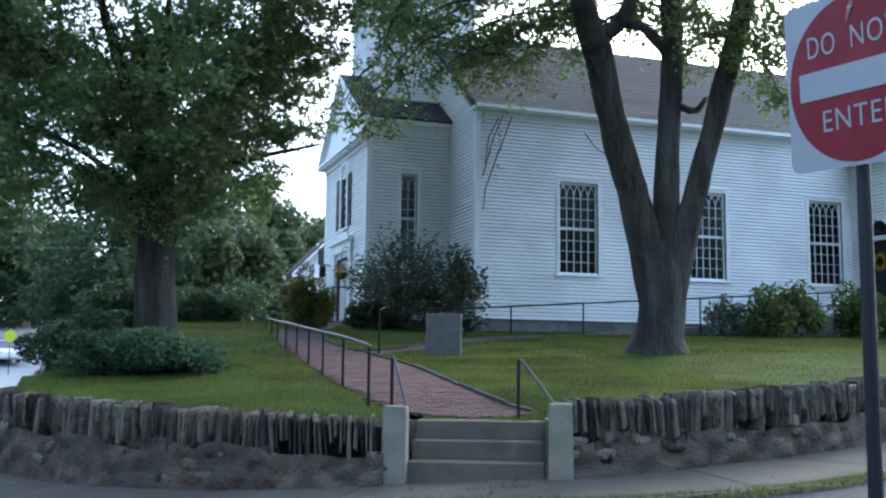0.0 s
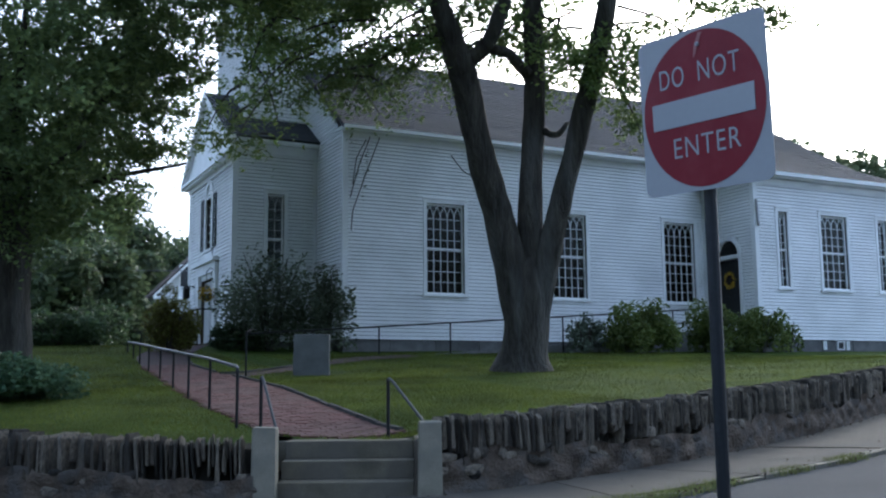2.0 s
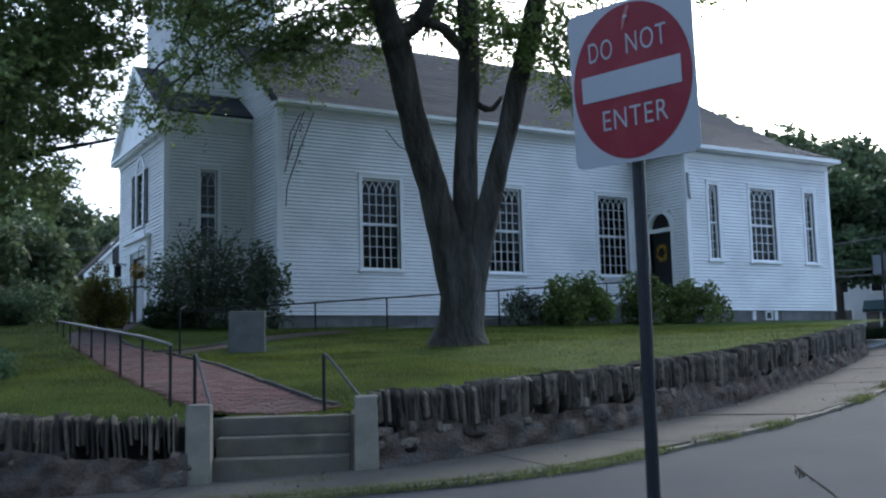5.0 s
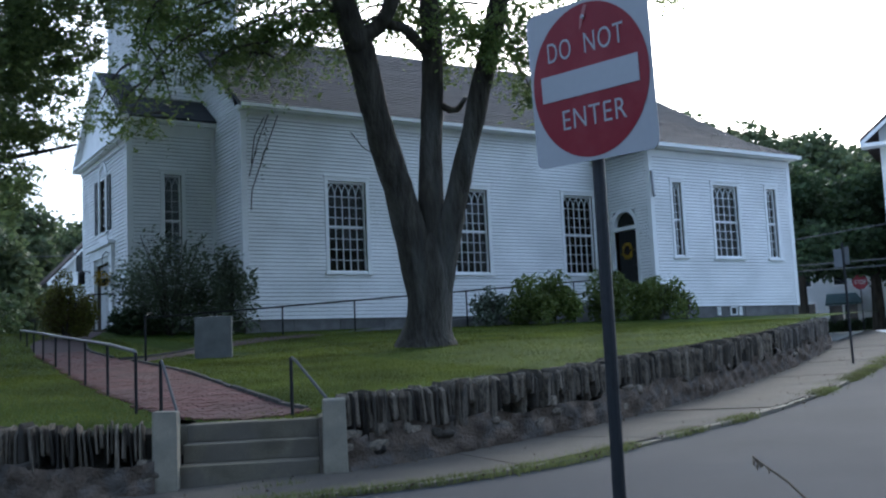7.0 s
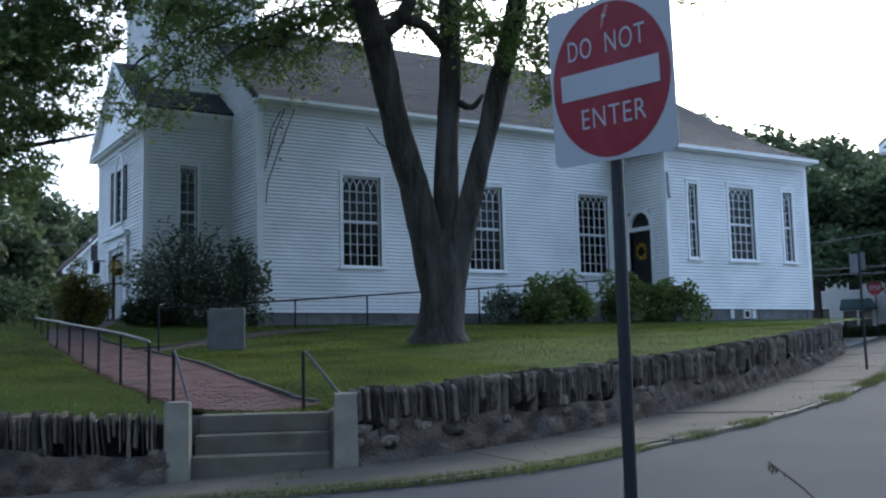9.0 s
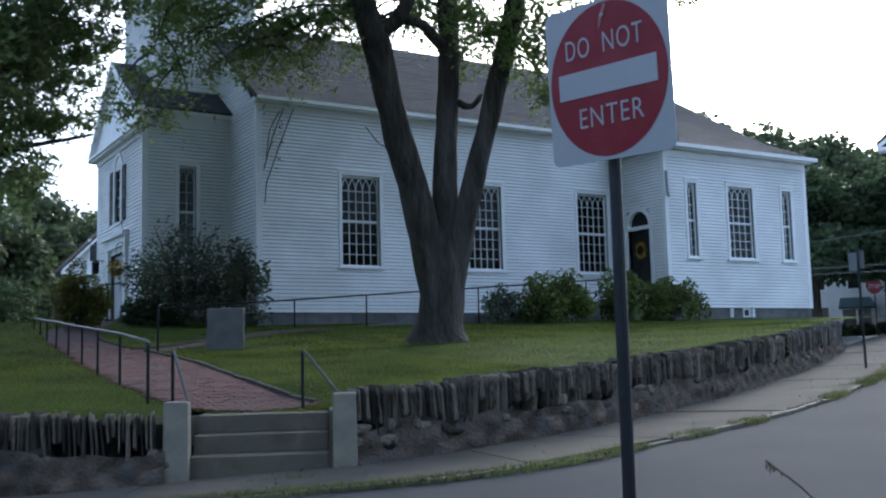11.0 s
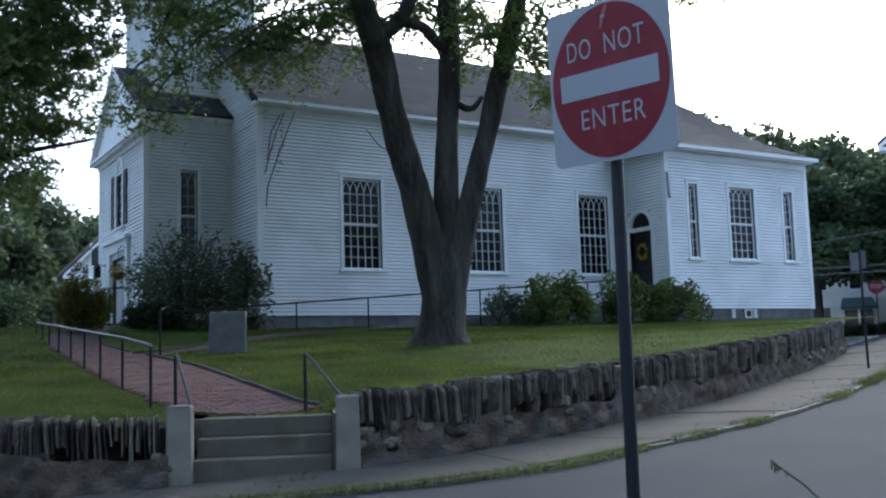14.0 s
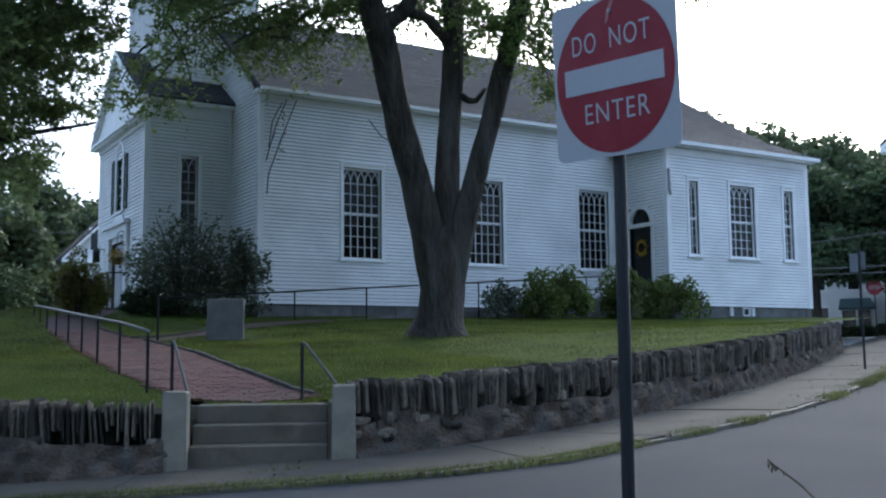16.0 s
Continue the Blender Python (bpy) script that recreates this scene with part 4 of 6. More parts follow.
plate = part("plate", plate_bm(0.381, 0.045, -0.001, 0.003), M_SIGNWHITE, sign)
bm = bmesh.new()
ring = [(0.364 * math.cos(a), 0.364 * math.sin(a)) for a in np.linspace(0, 2 * math.pi, 72, endpoint=False)]
bm.faces.new([bm.verts.new(SG @ Vector((x, -0.003, z))) for x, z in ring])
part("red_disc", bm, M_SIGNRED, sign)
part("bar", box_bm(-0.305, -0.006, -0.0635, 0.305, -0.004, 0.0635, m=SG), M_SIGNWHITE, sign)


def letters(text, x, z, size, width):
    cu = bpy.data.curves.new("lettering", "FONT")
    cu.body, cu.size, cu.align_x, cu.align_y, cu.extrude, cu.offset = text, size, "CENTER", "CENTER", 0.0006, -0.0008
    cu.space_character = 1.12
    tmp = new("lettering", cu)
    dg = bpy.context.evaluated_depsgraph_get()
    me = bpy.data.meshes.new_from_object(tmp.evaluated_get(dg))
    bpy.data.objects.remove(tmp)
    xs = [v.co.x for v in me.vertices]
    stretch = width / (max(xs) - min(xs))
    me.transform(SG @ Matrix.Translation((x, -0.0055, z)) @ Matrix.Rotation(radians(90), 4, "X") @ Matrix.Diagonal((stretch, 1, 1, 1)))
    me.materials.clear()
    me.materials.append(M_SIGNWHITE)
    ob = new("lettering", me)
    ob.parent = sign
    tagged(ob, "white letters reading " + text)


letters("DO", -0.172, 0.168, 0.14, 0.152)
letters("NOT", 0.11, 0.170, 0.14, 0.24)
letters("ENTER", 0.012, -0.172, 0.14, 0.395)
pole = part("pole", tube_bm([(0.0, 0.0, -0.4), (0.0, 0.0, 2.1), (0.0, 0.002, 3.0)], 0.031, 12), M_POLE, sign)
for z in (0.3,):
    bm = bmesh.new()
    bmesh.ops.create_cone(bm, segments=8, radius1=0.011, radius2=0.009, depth=0.012, cap_ends=True, matrix=SG @ Matrix.Translation((0, -0.008, z)) @ Matrix.Rotation(radians(90), 4, "X"))
    part("bolt", bm, M_SIGNWHITE if z > 0 else M_SIGNRED, sign)
# a small curl of torn sheeting near the top
bm = bmesh.new()
bm.faces.new([bm.verts.new(SG @ Vector(c)) for c in ((-0.03, -0.0062, 0.24), (-0.012, -0.0062, 0.26), (0.03, -0.0062, 0.35), (0.01, -0.0062, 0.355), (-0.02, -0.0062, 0.30))])
part("scuff", bm, material("faded_sheeting", (0.36, 0.15, 0.15), 0.4, 0.8, 20, 80, 0.1), sign, "pale scuff in the red sheeting")


# ---- stone wall, walk and kerb ----
def wall_top(x, y, left):
    f = road_z(x, y)
    return 0.64 + 0.03 * (3.12 - max(x, -1.0)) if left else f + 0.80


def line_frame(line, i):
    a, b = line[max(i - 1, 0)], line[min(i + 1, len(line) - 1)]
    d = (b - a) / np.linalg.norm(b - a)
    return d, np.array([d[1], -d[0]])       # along, outwards to the street


def rubble_base(name, line, left, label):
    """The lower, mortared face with swelling stones, and the wall's core."""
    o = line[0]
    base = Vector((o[0], o[1], road_z(*o)))
    holder = thing(name, label, "stone wall", tuple(base), kind="structure")
    fine = smooth_line(line, 0.07)
    verts, faces = [], []
    rows = 9
    for i, p in enumerate(fine):
        d, out = line_frame(fine, i)
        f, t = road_z(*p) - 0.12, wall_top(*p, left)
        for k in range(rows):
            z = f + (t - 0.40 - f + 0.14 * noise.noise(Vector((p[0] * 1.7, p[1] * 1.7, 0)))) * k / (rows - 1)
            q = Vector((p[0], p[1], z))
            dist = noise.voronoi(Vector((q.x * 3.0, q.y * 3.0, z * 4.2)))[0]
            bulge = min(0.09, (dist[1] - dist[0]) * 0.18) + noise.noise(q * 7) * 0.02 + noise.noise(q * 1.3) * 0.03
            w = out * (0.02 + bulge + 0.05 * (1 - k / (rows - 1)))
            verts.append((p[0] + w[0] - base.x, p[1] + w[1] - base.y, z - base.z))
    for i in range(len(fine) - 1):
        for k in range(rows - 1):
            a = i * rows + k
            faces.append((a, a + rows, a + rows + 1, a + 1))
    raw("mortared_base", verts, faces, M_MORTAR, holder, smooth=True)
    verts, faces = [], []
    for i, p in enumerate(line):
        d, out = line_frame(line, i)
        f, t = road_z(*p) - 0.2, wall_top(*p, left)
        for w, z in ((-0.2, f), (-0.2, t - 0.12), (-0.36, t - 0.06), (-0.36, f)):
            verts.append((p[0] + out[0] * w - base.x, p[1] + out[1] * w - base.y, z - base.z))
    n = len(line)
    for i in range(n - 1):
        for k in range(4):
            a = i * 4
            faces.append((a + k, a + 4 + k, a + 4 + (k + 1) % 4, a + (k + 1) % 4))
    faces += [(0, 1, 2, 3), (4 * n - 1, 4 * n - 2, 4 * n - 3, 4 * n - 4)]
    # soil core, coloured dark so the gaps between slabs read as shaded
    raw("core", verts, faces, M_SOIL, holder)
    return holder


def slab_mesh(seed):
    rnd = random.Random(seed)
    bm = box_bm(-0.5, -0.5, 0, 0.5, 0.5, 1, bevel=0.0)
    bmesh.ops.bevel(bm, geom=bm.edges[:], offset=0.1, segments=1, affect="EDGES")
    for v in bm.verts:
        v.co += Vector((rnd.uniform(-0.10, 0.10), rnd.uniform(-0.10, 0.10), rnd.uniform(-0.05, 0.05)))
        if v.co.z > 0.8:
            v.co.x *= rnd.uniform(0.6, 0.95)
    me = bpy.data.meshes.new("stone")
    bm.to_mesh(me)
    bm.free()
    me.materials.append(M_STONE)
    return me


SLABS = [slab_mesh(k) for k in range(14)]
STONES = []
WALLS = []
for left, line, name, label in ((True, WALL_LEFT[40:], "stone_wall", "low dry stone retaining wall with upright slabs on a mortared base"), (False, WALL_RIGHT, "stone_wall", "long stone retaining wall with upright slabs on a mortared base")):
    holder = rubble_base(name, line, left, label)
    WALLS.append(holder)
    rnd = random.Random(11 + left)
    fine = smooth_line(line, 0.01)
    s = 2
    while s < len(fine) - 8:
        th = rnd.choice((0.018, 0.02, 0.022, 0.026, 0.03, 0.034, 0.038, 0.045, 0.07))
        i = min(len(fine) - 1, s + int(th * 50))
        p = fine[i]
        d, out = line_frame(fine, i)
        h = rnd.uniform(0.36, 0.54) if rnd.random() < 0.7 else rnd.uniform(0.2, 0.36)
        t = wall_top(*p, left) + rnd.uniform(-0.05, 0.03)
        q = p - out * (0.12 + rnd.uniform(-0.014, 0.014) + (0.05 if rnd.random() < 0.12 else 0.0))
        lean = 0.1 * noise.noise(Vector((s * 0.012, 5.0 * left, 0.5))) + rnd.uniform(-0.07, 0.07)
        m = Matrix.Translation(Vector((q[0], q[1], t - h)) - holder.location) @ Matrix.Rotation(math.atan2(d[1], d[0]) + rnd.uniform(-0.05, 0.05), 4, "Z") @ Matrix.Rotation(lean, 4, "Y") @ Matrix.Rotation(rnd.uniform(-0.05, 0.05), 4, "X") @ Matrix.Diagonal((th, rnd.uniform(0.28, 0.36), h, 1))
        STONES.append((holder, m, rnd.randrange(14), p[0]))
        s += max(3, round((th * 1.05 + rnd.uniform(0.008, 0.024)) * 100))

def rubble_mesh(seed):
    """A rounded, uneven field stone of unit size."""
    rnd = random.Random(seed)
    bm = bmesh.new()
    bmesh.ops.create_icosphere(bm, subdivisions=2, radius=0.5)
    off = Vector((seed * 3.1, seed * 1.7, 0))
    for v in bm.verts:
        v.co = Vector([math.copysign(abs(c) ** 0.7 * 0.62, c) for c in v.co]) * (1 + 0.35 * noise.noise(v.co * 2.2 + off))
    me = bpy.data.meshes.new("stone")
    bm.to_mesh(me)
    bm.free()
    me.materials.append(M_STONE)
    return me


RUBBLE = [rubble_mesh(50 + k) for k in range(8)]
for left, line, holder in ((True, WALL_LEFT[40:], WALLS[0]), (False, WALL_RIGHT, WALLS[1])):
    rnd = random.Random(91 + left)
    fine = smooth_line(line, 0.02)
    count = 0
    while count < (45 if left else 50):
        i = int(rnd.random() ** (0.7 if left else 1.5) * (len(fine) - 2)) if not left else int((1 - rnd.random() ** 1.5) * (len(fine) - 2))
        p = fine[i]
        d, out = line_frame(fine, i)
        f, t = road_z(*p), wall_top(*p, left) - 0.42
        w, h = rnd.uniform(0.14, 0.42), rnd.uniform(0.09, 0.2)
        q = p + out * rnd.uniform(0.0, 0.035)
        m = Matrix.Translation(Vector((q[0], q[1], rnd.uniform(f + 0.08, t + 0.05))) - holder.location) @ Matrix.Rotation(math.atan2(d[1], d[0]) + rnd.uniform(-0.15, 0.15), 4, "Z") @ Matrix.Rotation(rnd.uniform(-0.35, 0.35), 4, "Y") @ Matrix.Diagonal((w, 0.14, h, 1))
        ob = new("stone", RUBBLE[rnd.randrange(8)])
        ob.parent, ob.matrix_local = holder, m
        count += 1
joined = {}
near_count = {}
for holder, m, k, x in sorted(STONES, key=lambda q: abs(q[3] - 4)):
    near_count[holder] = near_count.get(holder, 0) + 1
    if near_count[holder] <= 240:
        ob = new("stone", SLABS[k])
        ob.parent, ob.matrix_local = holder, m
    else:
        joined.setdefault(holder, []).append((m, k))
for holder, items in joined.items():
    verts, faces = [], []
    for m, k in items:
        o = len(verts)
        verts += [m @ v.co for v in SLABS[k].vertices]
        faces += [tuple(o + i for i in f.vertices) for f in SLABS[k].polygons]
    tagged(raw("stones", verts, faces, M_STONE_FAR, holder), "far upright stones", kind="stuff")

# walk of concrete flags between wall and kerb
pavement = thing("pavement", "worn concrete pavement along the foot of the wall", "pavement", (4, 9, 0), kind="structure")
WALLFOOT = smooth_line([*[tuple(p) for p in WALL_LEFT[::6]], (3.05, 10.75), (4.95, 9.98), *[tuple(p) for p in WALL_RIGHT[4::6]], (27, 20.2), (34, 24)], 0.3)
wf, kb = WALLFOOT, KERB


def along(line, lo, hi, n):
    s = np.r_[0, np.cumsum(np.linalg.norm(np.diff(line, axis=0), axis=1))]
    u = np.linspace(lo * s[-1], hi * s[-1], n)
    return np.stack([np.interp(u, s, line[:, i]) for i in range(2)], 1)


FA = along(wf, 0, 1, 44)
FB = np.array([kb[np.argmin(np.linalg.norm(kb - p, axis=1))] for p in FA])
FB = along(FB, 0, 1, 400)
FB = np.array([FB[np.argmin(np.linalg.norm(FB - p, axis=1))] for p in FA])
for i in range(len(FA) - 1):
    bm = bmesh.new()
    quad = [FA[i], FA[i + 1], FB[i + 1], FB[i]]
    c = sum(quad) / 4
    j = random.Random(i).uniform(-0.006, 0.006)
    top, bot = [], []
    for k, q in enumerate(quad):
        w = q + (c - q) * 0.008
        if k < 2:
            w = w - (c - q) * 0.12
        top.append(bm.verts.new((w[0] - 4, w[1] - 9, road_z(*w) + 0.012 + j)))
        bot.append(bm.verts.new((w[0] - 4, w[1] - 9, road_z(*w) - 0.2)))
    bm.faces.new(top[::-1]), bm.faces.new(bot)
    for k in range(4):
        bm.faces.new((top[k], top[(k + 1) % 4], bot[(k + 1) % 4], bot[k]))
    bmesh.ops.recalc_face_normals(bm, faces=bm.faces[:])
    part("flag", bm, M_CONCRETE, pavement)
kerb = thing("kerb", "low granite kerb half grown over with grass", "kerb", (4, 9, 0), kind="structure")
KB = along(kb, 0, 1, 36)
for i in range(len(KB) - 1):
    p, q = KB[i], KB[i + 1]
    d = Vector((q[0] - p[0], q[1] - p[1], 0))
    c = (p + q) / 2
    slope = math.atan2(road_z(*q) - road_z(*p), d.length)
    m = Matrix.Translation((c[0] - 4, c[1] - 9, road_z(*c))) @ Matrix.Rotation(math.atan2(d.y, d.x), 4, "Z") @ Matrix.Rotation(-slope, 4, "Y")
    part("kerb_stone", box_bm(-d.length / 2 + 0.006, -0.075, -0.3, d.length / 2 - 0.006, 0.06, 0.004 + random.Random(i).uniform(-0.012, 0.008), bevel=0.012, m=m), M_KERB, kerb)


# ---- plants ----
def leaf_cloud(name, points, size, mat, parent, seed, droop=0.35, aspect=0.42):
    """One mesh of many small pointed leaves, each turned its own way."""
    rng = np.random.default_rng(seed)
    n = len(points)
    d = rng.normal(size=(n, 3))
    d[:, 2] = d[:, 2] * 0.6 - droop
    d /= np.linalg.norm(d, axis=1)[:, None]
    s = np.cross(d, rng.normal(size=(n, 3)))
    s /= np.linalg.norm(s, axis=1)[:, None] + 1e-9
    l = size * rng.uniform(0.6, 1.35, (n, 1))
    up = np.cross(d, s) * l * 0.08
    v = np.stack([points - d * l * 0.5, points + s * l * aspect * 0.5 + up - d * l * 0.05, points + d * l * 0.5, points - s * l * aspect * 0.5 + up - d * l * 0.05], 1).reshape(-1, 3)
    me = bpy.data.meshes.new(name)
    me.vertices.add(4 * n)
    me.vertices.foreach_set("co", v.astype(np.float32).ravel())
    me.loops.add(4 * n)
    me.loops.foreach_set("vertex_index", np.arange(4 * n, dtype=np.int32))
    me.polygons.add(n)
    me.polygons.foreach_set("loop_start", np.arange(0, 4 * n, 4, dtype=np.int32))
    me.materials.append(mat)
    me.update(calc_edges=True)
    ob = new(name, me)
    ob.parent = parent
    return ob


def sprays(a, b, rng, per_m, leaves, reach, start=0.25, sag=0.25):
    """Leaf places on twigs along a bough from a to b."""
    a, b = np.array(a, float), np.array(b, float)
    L = np.linalg.norm(b - a)
    n = max(2, int(L * per_m))
    t = rng.uniform(start, 1.0, n)
    base = a + (b - a) * t[:, None]
    tw = rng.normal(size=(n, 3)) * [1, 1, 0.55] + (b - a) / L * 0.5
    tw[:, 2] -= sag
    tw /= np.linalg.norm(tw, axis=1)[:, None]
    ln = reach * rng.uniform(0.35, 1.0, n)
    u = rng.uniform(0.15, 1.0, (n, leaves))
    pts = base[:, None] + tw[:, None] * (ln[:, None] * u)[..., None]
    pts[..., 2] -= (u * ln[:, None]) ** 2 * 0.12
    return (pts + rng.normal(scale=0.055, size=pts.shape)).reshape(-1, 3)


def limb(parent, pts, radii, sides=10, name="limb", wobble=0.0):
    o = parent.location
    line = smooth_line([(*p, r) for p, r in zip(pts, radii)], 0.22)
    bm = bmesh.new()
    rr = [max(0.008, q[3]) for q in line]
    add_tube(bm, [Vector(q[:3]) - o for q in line], rr, sides)
    if wobble:
        for v in bm.verts:
            v.co += noise.noise_vector(Vector((v.co.x * 3.3, v.co.y * 3.3, v.co.z * 1.1))) * wobble + noise.noise_vector(Vector((v.co.x * 11, v.co.y * 11, v.co.z * 2.0))) * wobble * 0.35
    return part(name, bm, M_BARK, parent, smooth=True)


# big tree on the lawn, dividing into three stems
tree = thing("tree", "tall shade tree with three dark stems and light green leaves", "tree", (11.39, 18.85, 1.51))
limb(tree, ((11.38, 18.88, 1.33), (11.37, 18.83, 1.73), (11.39, 18.76, 2.17), (11.39, 18.67, 2.84), (11.37, 18.59, 3.50), (11.37, 18.53, 3.92)), (0.8, 0.57, 0.49, 0.47, 0.40, 0.2), 20, "trunk", 0.07)
limb(tree, ((11.32, 18.75, 2.54), (10.75, 18.64, 4.63), (10.23, 18.49, 6.03), (9.88, 18.39, 7.20), (9.61, 18.30, 8.05)), (0.40, 0.33, 0.30, 0.31, 0.30), 14, wobble=0.05)
limb(tree, ((9.72, 18.30, 7.67), (9.34, 18.25, 8.61), (8.87, 18.14, 9.53), (8.26, 18.04, 10.84)), (0.29, 0.24, 0.17, 0.06), 10, wobble=0.03)
limb(tree, ((9.65, 18.30, 7.94), (10.01, 17.97, 8.17), (10.13, 17.49, 8.72), (10.13, 17.06, 9.35), (10.09, 16.61, 10.35)), (0.2, 0.15, 0.16, 0.12, 0.05), 10, wobble=0.03)
limb(tree, ((10.12, 17.91, 8.19), (10.69, 18.07, 8.20), (11.23, 18.18, 7.86)), (0.10, 0.11, 0.13), 8, wobble=0.03)
limb(tree, ((11.49, 18.66, 2.53), (11.45, 18.53, 5.28), (11.49, 18.34, 7.37), (11.42, 18.23, 9.24), (11.31, 18.03, 11.08)), (0.38, 0.26, 0.24, 0.22, 0.12), 12, wobble=0.04)
limb(tree, ((11.51, 18.65, 2.53), (11.84, 18.05, 4.86), (12.09, 17.58, 6.50), (12.36, 17.06, 8.49), (12.54, 16.44, 10.65)), (0.34, 0.24, 0.22, 0.22, 0.12), 12, wobble=0.04)
limb(tree, ((11.64, 18.24, 6.67), (11.80, 17.95, 6.53), (11.82, 17.58, 6.72)), (0.09, 0.07, 0.05), 8, wobble=0.02)
rng = np.random.default_rng(21)
pts = []
BOUGHS = (
    ((5.40, 19.40, 7.30), (4.55, 19.40, 6.10), 15),
    ((5.60, 19.30, 6.90), (4.80, 19.30, 5.75), 9),
    ((7.40, 19.20, 9.70), (5.20, 19.20, 8.60), 26),
    ((9.20, 19.00, 9.80), (7.00, 19.20, 8.70), 28),
    ((11.00, 18.60, 9.90), (9.40, 19.00, 8.90), 24),
    ((6.62, 19.55, 8.80), (5.46, 19.16, 8.14), 14),
    ((5.97, 19.36, 8.75), (5.21, 18.85, 7.11), 7),
    ((6.67, 19.03, 7.94), (5.51, 18.95, 6.73), 8),
    ((7.22, 19.20, 8.67), (6.08, 19.35, 7.37), 10),
    ((7.82, 18.88, 8.31), (6.70, 19.13, 7.04), 9),
    ((5.43, 19.02, 7.52), (5.81, 18.49, 6.10), 4),
    ((9.42, 18.46, 8.55), (6.52, 18.59, 7.55), 35),
    ((8.08, 18.89, 8.83), (5.43, 18.65, 7.64), 22),
    ((7.84, 18.35, 7.68), (6.07, 18.96, 6.69), 10),
    ((6.86, 18.89, 8.16), (5.18, 18.34, 6.64), 7),
    ((5.97, 18.99, 7.03), (4.94, 18.59, 5.82), 6),
    ((9.21, 19.08, 9.34), (7.35, 19.26, 7.52), 24),
    ((9.44, 19.04, 8.49), (8.63, 20.22, 7.70), 18),
    ((8.99, 19.74, 9.79), (10.10, 19.79, 8.69), 35),
    ((6.41, 19.64, 9.04), (5.39, 19.27, 7.59), 14),
    ((9.84, 18.72, 9.08), (8.64, 19.05, 7.63), 20),
    ((10.27, 18.52, 8.58), (9.06, 18.84, 7.27), 10),
    ((11.33, 18.37, 9.34), (10.76, 19.43, 8.42), 32),
    ((12.18, 17.86, 9.31), (11.52, 18.97, 8.39), 32),
    ((11.18, 18.62, 9.01), (12.29, 18.78, 8.05), 26),
    ((12.96, 16.87, 8.73), (12.09, 16.96, 7.52), 29),
    ((8.42, 18.53, 8.17), (7.19, 18.86, 6.80), 9),
    ((7.14, 19.34, 7.87), (7.87, 18.46, 6.67), 5),
    ((9.50, 18.60, 8.86), (8.58, 18.90, 8.19), 26),
    ((10.76, 18.88, 9.03), (9.92, 19.46, 8.43), 22),
    ((11.80, 16.89, 8.55), (10.90, 17.27, 8.04), 22),
    ((12.86, 16.34, 8.67), (11.80, 16.72, 8.01), 22),
    ((5.90, 19.14, 6.15), (5.19, 18.93, 5.65), 6),
    ((10.47, 18.84, 9.74), (11.42, 19.53, 9.08), 32),
    ((11.29, 17.83, 9.15), (11.88, 17.06, 7.76), 35),
    ((12.24, 17.14, 8.21), (12.52, 16.38, 7.18), 42),
    ((12.36, 16.86, 8.88), (12.90, 15.92, 7.22), 42),
    ((12.44, 16.55, 9.04), (13.97, 15.21, 7.64), 35),
    ((12.51, 16.95, 7.45), (12.74, 16.25, 6.22), 22),
    ((13.05, 16.16, 9.25), (14.67, 14.10, 8.35), 35),
    ((7.55, 19.13, 7.62), (8.21, 18.12, 6.74), 7),
    ((11.97, 18.00, 9.20), (12.18, 18.87, 7.80), 22),
    ((12.11, 17.81, 8.14), (12.84, 18.06, 7.28), 19),
    ((13.43, 15.99, 7.80), (13.42, 15.70, 6.40), 19),
)
for a, b, dens in BOUGHS:
    mid = (np.array(a) + np.array(b)) / 2 + (0, 0, 0.25)
    limb(tree, (a, tuple(mid), b), (0.032, 0.022, 0.008), 6, "bough")
    pts.append(sprays(a, b, rng, dens * 1.4, 11, 0.95))
def upper_shading_crown(tree, cx, cy, radius, z0, z1, count, seed, mat):
    """Broad tree top, mostly unseen, widened to cast shade; lifts towards the far side."""
    rng = np.random.default_rng(seed)
    pts = []
    for k in range(count):
        a, r = rng.uniform(0, 6.283), radius * math.sqrt(rng.uniform(0.0, 1))
        c = np.array([cx + r * math.cos(a), cy + r * math.sin(a), 0.0])
        low = max(z0, 1.7 + 0.36 * math.hypot(c[0], c[1]) + 1.5 * max(0.0, min(1.0, c[0] - 12)))
        c[2] = low + (max(z1, low + 3) - low) * rng.uniform(0, 1) * (1.1 - 0.5 * (r / radius) ** 2)
        pts.append(sprays(c - rng.normal(size=3) * (0.8, 0.8, 0.3), c + rng.normal(size=3) * (1.1, 1.1, 0.5), rng, 15, 9, 1.3, 0.0, 0.1))
    tagged(leaf_cloud("upper_shading_crown", np.concatenate(pts) - np.array(tree.location), 0.2, mat, tree, seed), "broad leafy crown top, mostly unseen, widened to cast shade")


upper_shading_crown(tree, 11.0, 20.0, 9.0, 9.3, 16.0, 300, 55, M_LEAF)
tagged(leaf_cloud("crown", np.concatenate(pts) - np.array(tree.location), 0.12, M_LEAF, tree, 4), "loose crown of small pointed green leaves")

